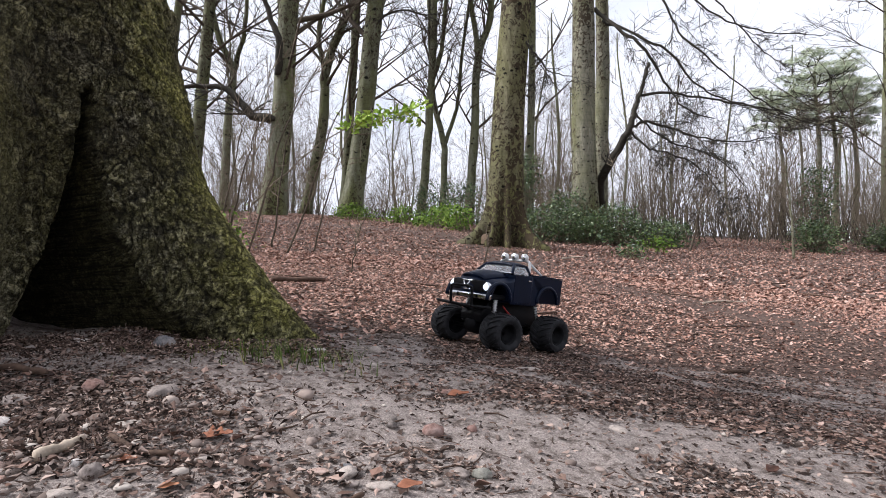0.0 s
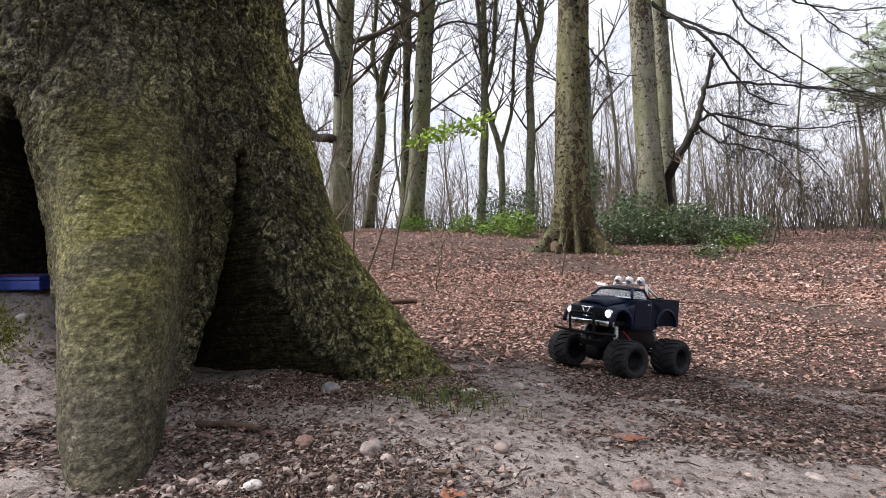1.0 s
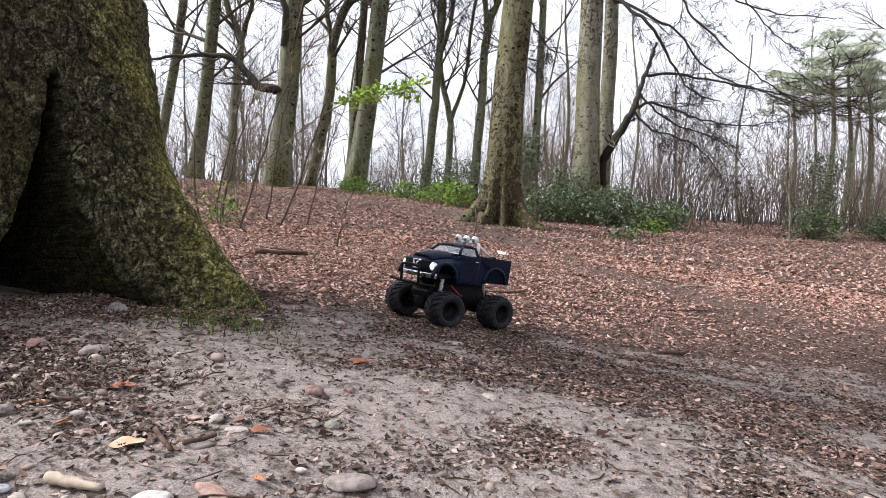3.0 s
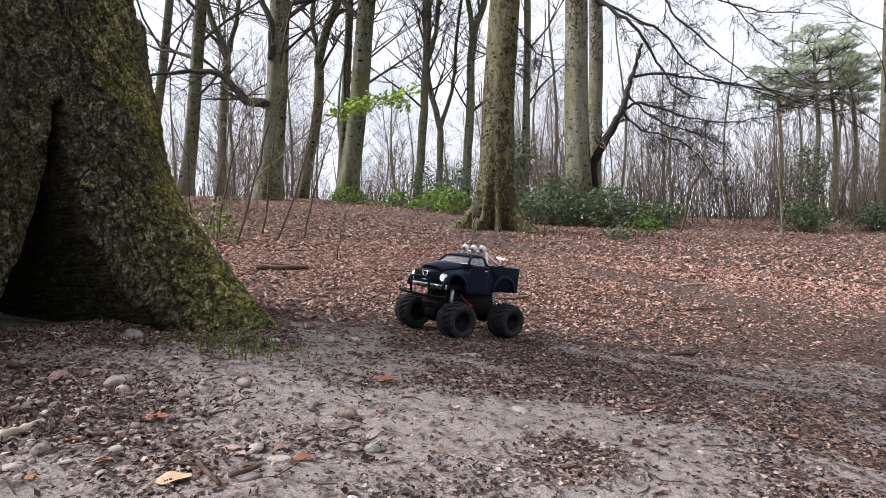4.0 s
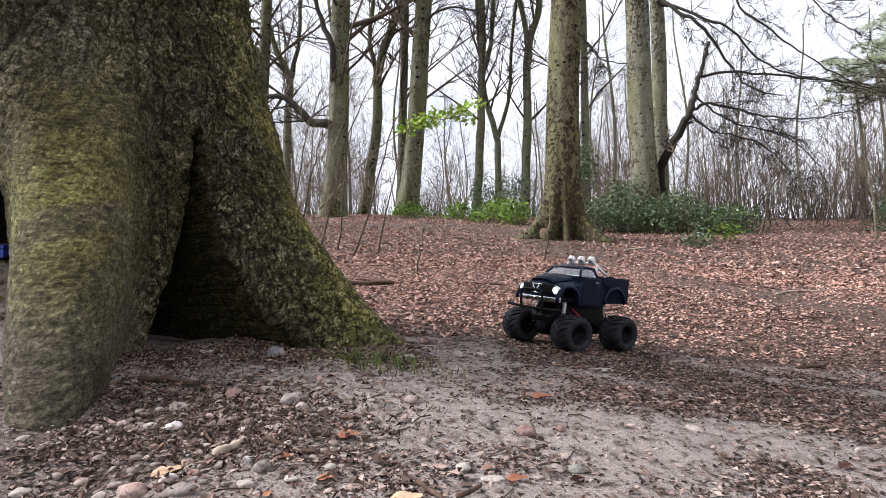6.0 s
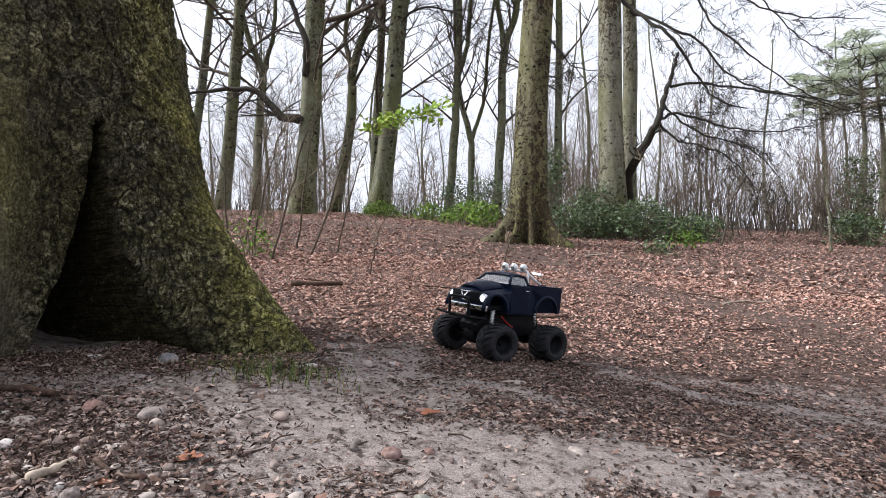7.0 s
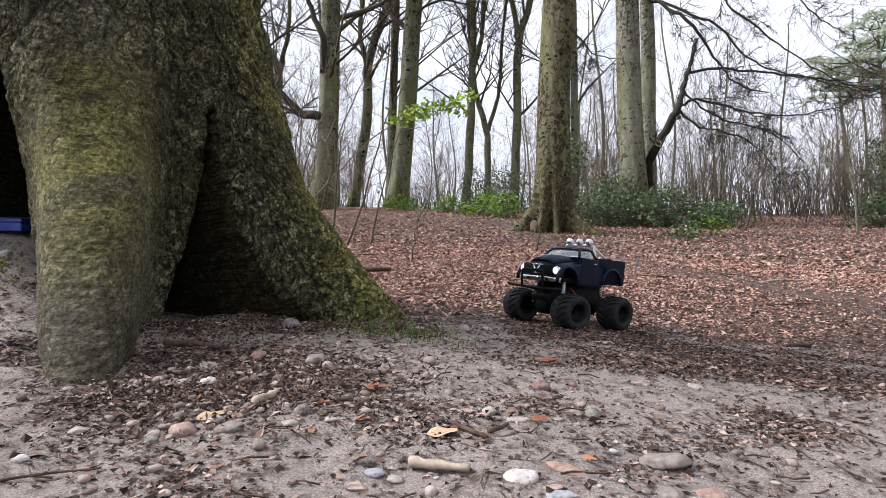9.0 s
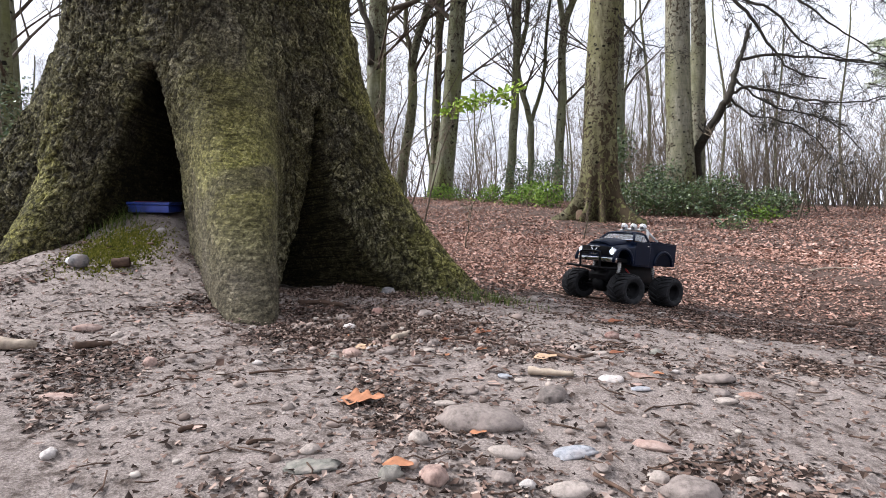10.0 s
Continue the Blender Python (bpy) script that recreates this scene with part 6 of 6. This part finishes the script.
for i, (x, y, w, h) in enumerate(((-0.2, 10.6, 0.5, 0.35), (0.3, 10.2, 0.4, 0.4), (-0.9, 11.5, 0.5, 0.3), (-2.0, 12.0, 0.5, 0.25), (0.0, 11.4, 0.5, 0.45))):
    evergreen(x, y, w, h, "fern", "bright green brambles and ferns at the wood's edge", 130 + i, 700, 0.06)
for i, (x, y, w, h) in enumerate(((-6.3, 5.2, 0.6, 1.6), (-7.3, 6.5, 0.7, 1.2), (-5.9, 4.4, 0.5, 1.0), (-8.2, 6.2, 0.8, 2.2))):
    evergreen(x, y, w, h, "holly", "dark evergreen bush behind the old beech", 150 + i, 1300)
evergreen(2.3, 6.6, 0.16, 0.14, "holly", "low dark seedling among leaves", 140, 120, 0.05)
evergreen(2.9, 7.4, 0.22, 0.2, "fern", "small green seedling among leaves", 141, 120, 0.05)
evergreen(-1.75, 4.3, 0.25, 0.3, "fern", "sparse fresh green shoots beside the trunk", 142, 110, 0.04)

spray = thing("leafy_spray", "fresh bright green leaf spray on a thin branch", "branch")
line = crooked([(-1.85, 5.2, 0.75), (-1.42, 5.7, 1.37), (-1.08, 6.0, 1.70), (-0.72, 6.2, 1.84), (-0.28, 6.2, 1.90)], 5, 0.01, 5)
part("stem", Shape().tube(line, [0.009 - 0.0003 * i for i in range(len(line))], 5), M["twig"], spray)
lv = Shape()
rr = random.Random(77)
for p in line[10:]:
    leaf_cluster(lv, rr, p + Vector((0, rr.gauss(0, 0.05), rr.gauss(0.03, 0.035))), 30, 0.055, 0.075)
tagged(part("foliage", lv, M["spring"], spray, smooth=False), kind="stuff")


# ---- pine ----
def pine(x, y, high, r, lean, low, seed, clumps=30, wide=1.7):
    """A bare trunk with airy domes of needles at the ends of its upper boughs."""
    rnd = random.Random(seed)
    tree = thing("pine_tree", "tall pine with a bare trunk and grey-green crown", "tree", "pines", pose(x, y, float(ground_z(x, y)), 0, 0, 0))
    s, pts, rad = trunk_shape(rnd, high, r, lean, 0.15)
    part("trunk", s, M["beech_far"], tree)
    boughs, nd = Shape(), Shape()
    for i in range(clumps):
        t = (i + rnd.random()) / clumps
        z = low + (high - low) * t
        a = i * 2.4 + rnd.uniform(-0.5, 0.5)
        reach = wide * (0.35 + 0.65 * math.sin(math.pi * (0.2 + 0.75 * t))) * rnd.uniform(0.45, 1.0)
        c = min(pts, key=lambda p: abs(p.z - z))
        tip = Vector((c.x + math.cos(a) * reach, c.y + math.sin(a) * reach, z + 0.25 * reach * rnd.uniform(0.2, 1.0)))
        mid = c * 0.5 + tip * 0.5 + Vector((rnd.uniform(-0.1, 0.1), 0, -0.12))
        boughs.tube([c, mid, tip], [0.03, 0.02, 0.006], 4, False)
        for k in range(4):
            boughs.tube([mid * 0.4 + tip * 0.6, tip + Vector((rnd.gauss(0, 0.3), rnd.gauss(0, 0.3), rnd.uniform(0, 0.25)))], [0.014, 0.004], 3, False)
        wd = rnd.uniform(0.34, 0.62)
        for k in range(28):
            w, q = rnd.uniform(0, 6.3), math.sqrt(rnd.random())
            o = tip + Vector((math.cos(w) * q * wd, math.sin(w) * q * wd, wd * 0.42 * math.sqrt(1.02 - q * q) * rnd.uniform(0.3, 1.0)))
            for j in range(11):
                d = Vector((rnd.uniform(-1, 1), rnd.uniform(-1, 1), rnd.uniform(-0.1, 1.1))).normalized()
                e = d.orthogonal().normalized() * 0.019
                b = o + Vector((rnd.gauss(0, 0.03), rnd.gauss(0, 0.03), rnd.gauss(0, 0.03)))
                at = len(nd.v)
                nd.v += [b - e, b + e, b + d * rnd.uniform(0.12, 0.22)]
                nd.f.append((at, at + 1, at + 2))
    tagged(part("bough_mass", boughs, M["limb"], tree), kind="stuff")
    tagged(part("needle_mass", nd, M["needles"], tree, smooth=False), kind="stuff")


pine(14.95, 21.6, 7.4, 0.12, 0.02, 4.6, 81, 34, 2.4)
pine(16.0, 22.0, 7.0, 0.12, 0.0, 4.6, 82, 26, 2.0)
pine(17.6, 23.0, 7.0, 0.13, 0.0, 4.6, 83, 18, 1.8)
pine(14.2, 22.6, 6.3, 0.10, 0.0, 4.6, 84, 14, 1.3)


# ---- thicket and far woods ----
def shrub_kind(seed, stems, high, twiggy):
    rnd = random.Random(seed)
    shrub = thing("bare_shrub", "leafless brown shrub of many thin stems", "shrub", "thicket")
    st = Shape()
    for i in range(stems):
        a, k = rnd.uniform(0, 6.3), rnd.uniform(0.05, 0.3)
        o = Vector((rnd.gauss(0, 0.22), rnd.gauss(0, 0.22), -0.05))
        d = Vector((math.cos(a) * k, math.sin(a) * k, 1))
        branch(st, rnd, o, d, high * rnd.uniform(0.55, 1.0), rnd.uniform(0.005, 0.011), 2 if i % 4 == 0 else 1, 4, -0.25)
    tagged(part("brushwood", st, M["twig"], shrub), kind="stuff")
    return shrub


rnd = random.Random(5)
shrubs = [shrub_kind(200 + i, 12, h, 1) for i, h in enumerate((1.6, 2.2, 2.8, 2.0))]
spots = []
for i in range(60):
    y = rnd.uniform(11.5, 20)
    x = rnd.uniform(-0.95, 1.05) * (y + 1)
    if x < 3.2 and y < 13.5:
        continue
    spots.append((x, y, rnd.uniform(0.7, 1.25)))
for i in range(9):
    y = rnd.uniform(9.8, 14)
    spots.append((rnd.uniform(3.6, 12.5), y, rnd.uniform(0.7, 1.15)))
for i in range(52):
    y = rnd.uniform(16, 34)
    spots.append((rnd.uniform(-0.95, 0.95) * y, y, rnd.uniform(1.1, 1.8)))
for i in range(8):
    spots.append((rnd.uniform(-4.5, -2.2), rnd.uniform(6.5, 9.5), rnd.uniform(0.35, 0.6)))
for i, (x, y, k) in enumerate(spots):
    src = shrubs[i % 4]
    m = pose(x, y, float(ground_z(x, y)), 0, 0, rnd.uniform(0, 360)) @ Matrix.Scale(k, 4)
    if i < 4:
        src.matrix_world = m
    else:
        copy = copy_thing(src, m)
        copy.scale = (k, k, k)


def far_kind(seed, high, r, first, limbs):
    return woodland_tree("bare woodland tree with twigs paled for haze", 0, 30, r, high, 0.0, seed, 0.35, "beech_far", "far woods", first, limbs, 2, 1.3, 0.42)


kinds = [far_kind(300 + i, h, r, f, 17) for i, (h, r, f) in enumerate(((11, 0.085, 0.2), (9, 0.06, 0.15), (12, 0.11, 0.25), (7.5, 0.045, 0.12), (10, 0.07, 0.2)))]
spots = []
for i in range(118):
    y = rnd.uniform(22, 58)
    x = rnd.uniform(-1.05, 1.1) * (y + 2)
    spots.append((x, y))
# trees added out of view beside and behind the camera, blocking low light
for i in range(16):
    a = rnd.uniform(1.4, 4.9)
    d = rnd.uniform(9, 26)
    spots.append((math.sin(a) * d, math.cos(a) * d))
for i, (x, y) in enumerate(spots):
    src = kinds[i % 5]
    k = rnd.uniform(0.75, 1.2)
    m = pose(x, y, float(ground_z(x, y)), 0, 0, rnd.uniform(0, 360))
    if i < 5:
        src.matrix_world = m
    else:
        copy = copy_thing(src, m)
        copy.scale = (k, k, k)


# ---- dense low brushwood far back ----
def brush_stuff(name, label, material, n, near, far, lo, hi, high, seed, thick=1.0):
    """Very many thin crooked stems in one mesh."""
    rng = np.random.default_rng(seed)
    y = rng.uniform(near, far, n)
    x = rng.uniform(lo, hi, n) * y
    clump = np.array([noise.noise(Vector((a * 0.35, b * 0.35, seed))) for a, b in zip(x, y)])
    ok = clump + rng.uniform(-0.3, 0.5, n) > 0
    x, y, clump = x[ok], y[ok], clump[ok]
    n = len(x)
    z = np.array([float(ground_z(a, b)) for a, b in zip(x, y)])
    tall = rng.uniform(0.35, 1.0, n) * high * (0.7 + np.clip(clump, 0, 1))
    lean = rng.normal(0, 0.28 if thick < 2 else 0.08, (n, 2))
    wide = rng.uniform(0.004, 0.011, n) * (1 + y / 40) * thick
    rings = []
    bend = rng.normal(0, 0.06 if thick < 2 else 0.02, (n, 4, 2))
    for i, t in enumerate((0.0, 0.35, 0.7, 1.0)):
        cx, cy, cz = x + (lean[:, 0] * t + bend[:, i, 0]) * tall, y + (lean[:, 1] * t + bend[:, i, 1]) * tall, z - 0.05 + tall * t
        for k in range(3):
            w = 2.1 * k
            rings.append(np.stack([cx + math.cos(w) * wide * (1.1 - t), cy + math.sin(w) * wide * (1.1 - t), cz], 1))
    verts = np.stack(rings, 1).reshape(-1, 3)
    quads = np.array([(i * 3 + k, i * 3 + (k + 1) % 3, i * 3 + 3 + (k + 1) % 3, i * 3 + 3 + k) for i in range(3) for k in range(3)])
    faces = (np.arange(n)[:, None, None] * 12 + quads[None]).reshape(-1, 4)
    me = bpy.data.meshes.new(name)
    me.from_pydata(verts.tolist(), [], faces.tolist())
    me.shade_smooth()
    me.materials.append(M[material])
    tagged(new(name, me), label, "brushwood", kind="stuff")


brush_stuff("brushwood", "dense brown leafless brushwood below the far trees", "twig_haze", 3800, 16, 50, -0.95, 1.0, 1.7, 3)
brush_stuff("young_woods", "slender bare young trees deep in the wood", "twig_haze", 80, 18, 42, -0.95, 1.0, 8.0, 6, 5.0)
brush_stuff("brushwood", "tangled brown bare thicket at the wood's edge", "twig_dark", 600, 10.5, 15, 0.33, 1.0, 1.9, 4, 1.3)
brush_stuff("brushwood", "low dark dead stems under the trees", "twig_dark", 2500, 12.5, 24, -0.95, 1.0, 0.8, 5)
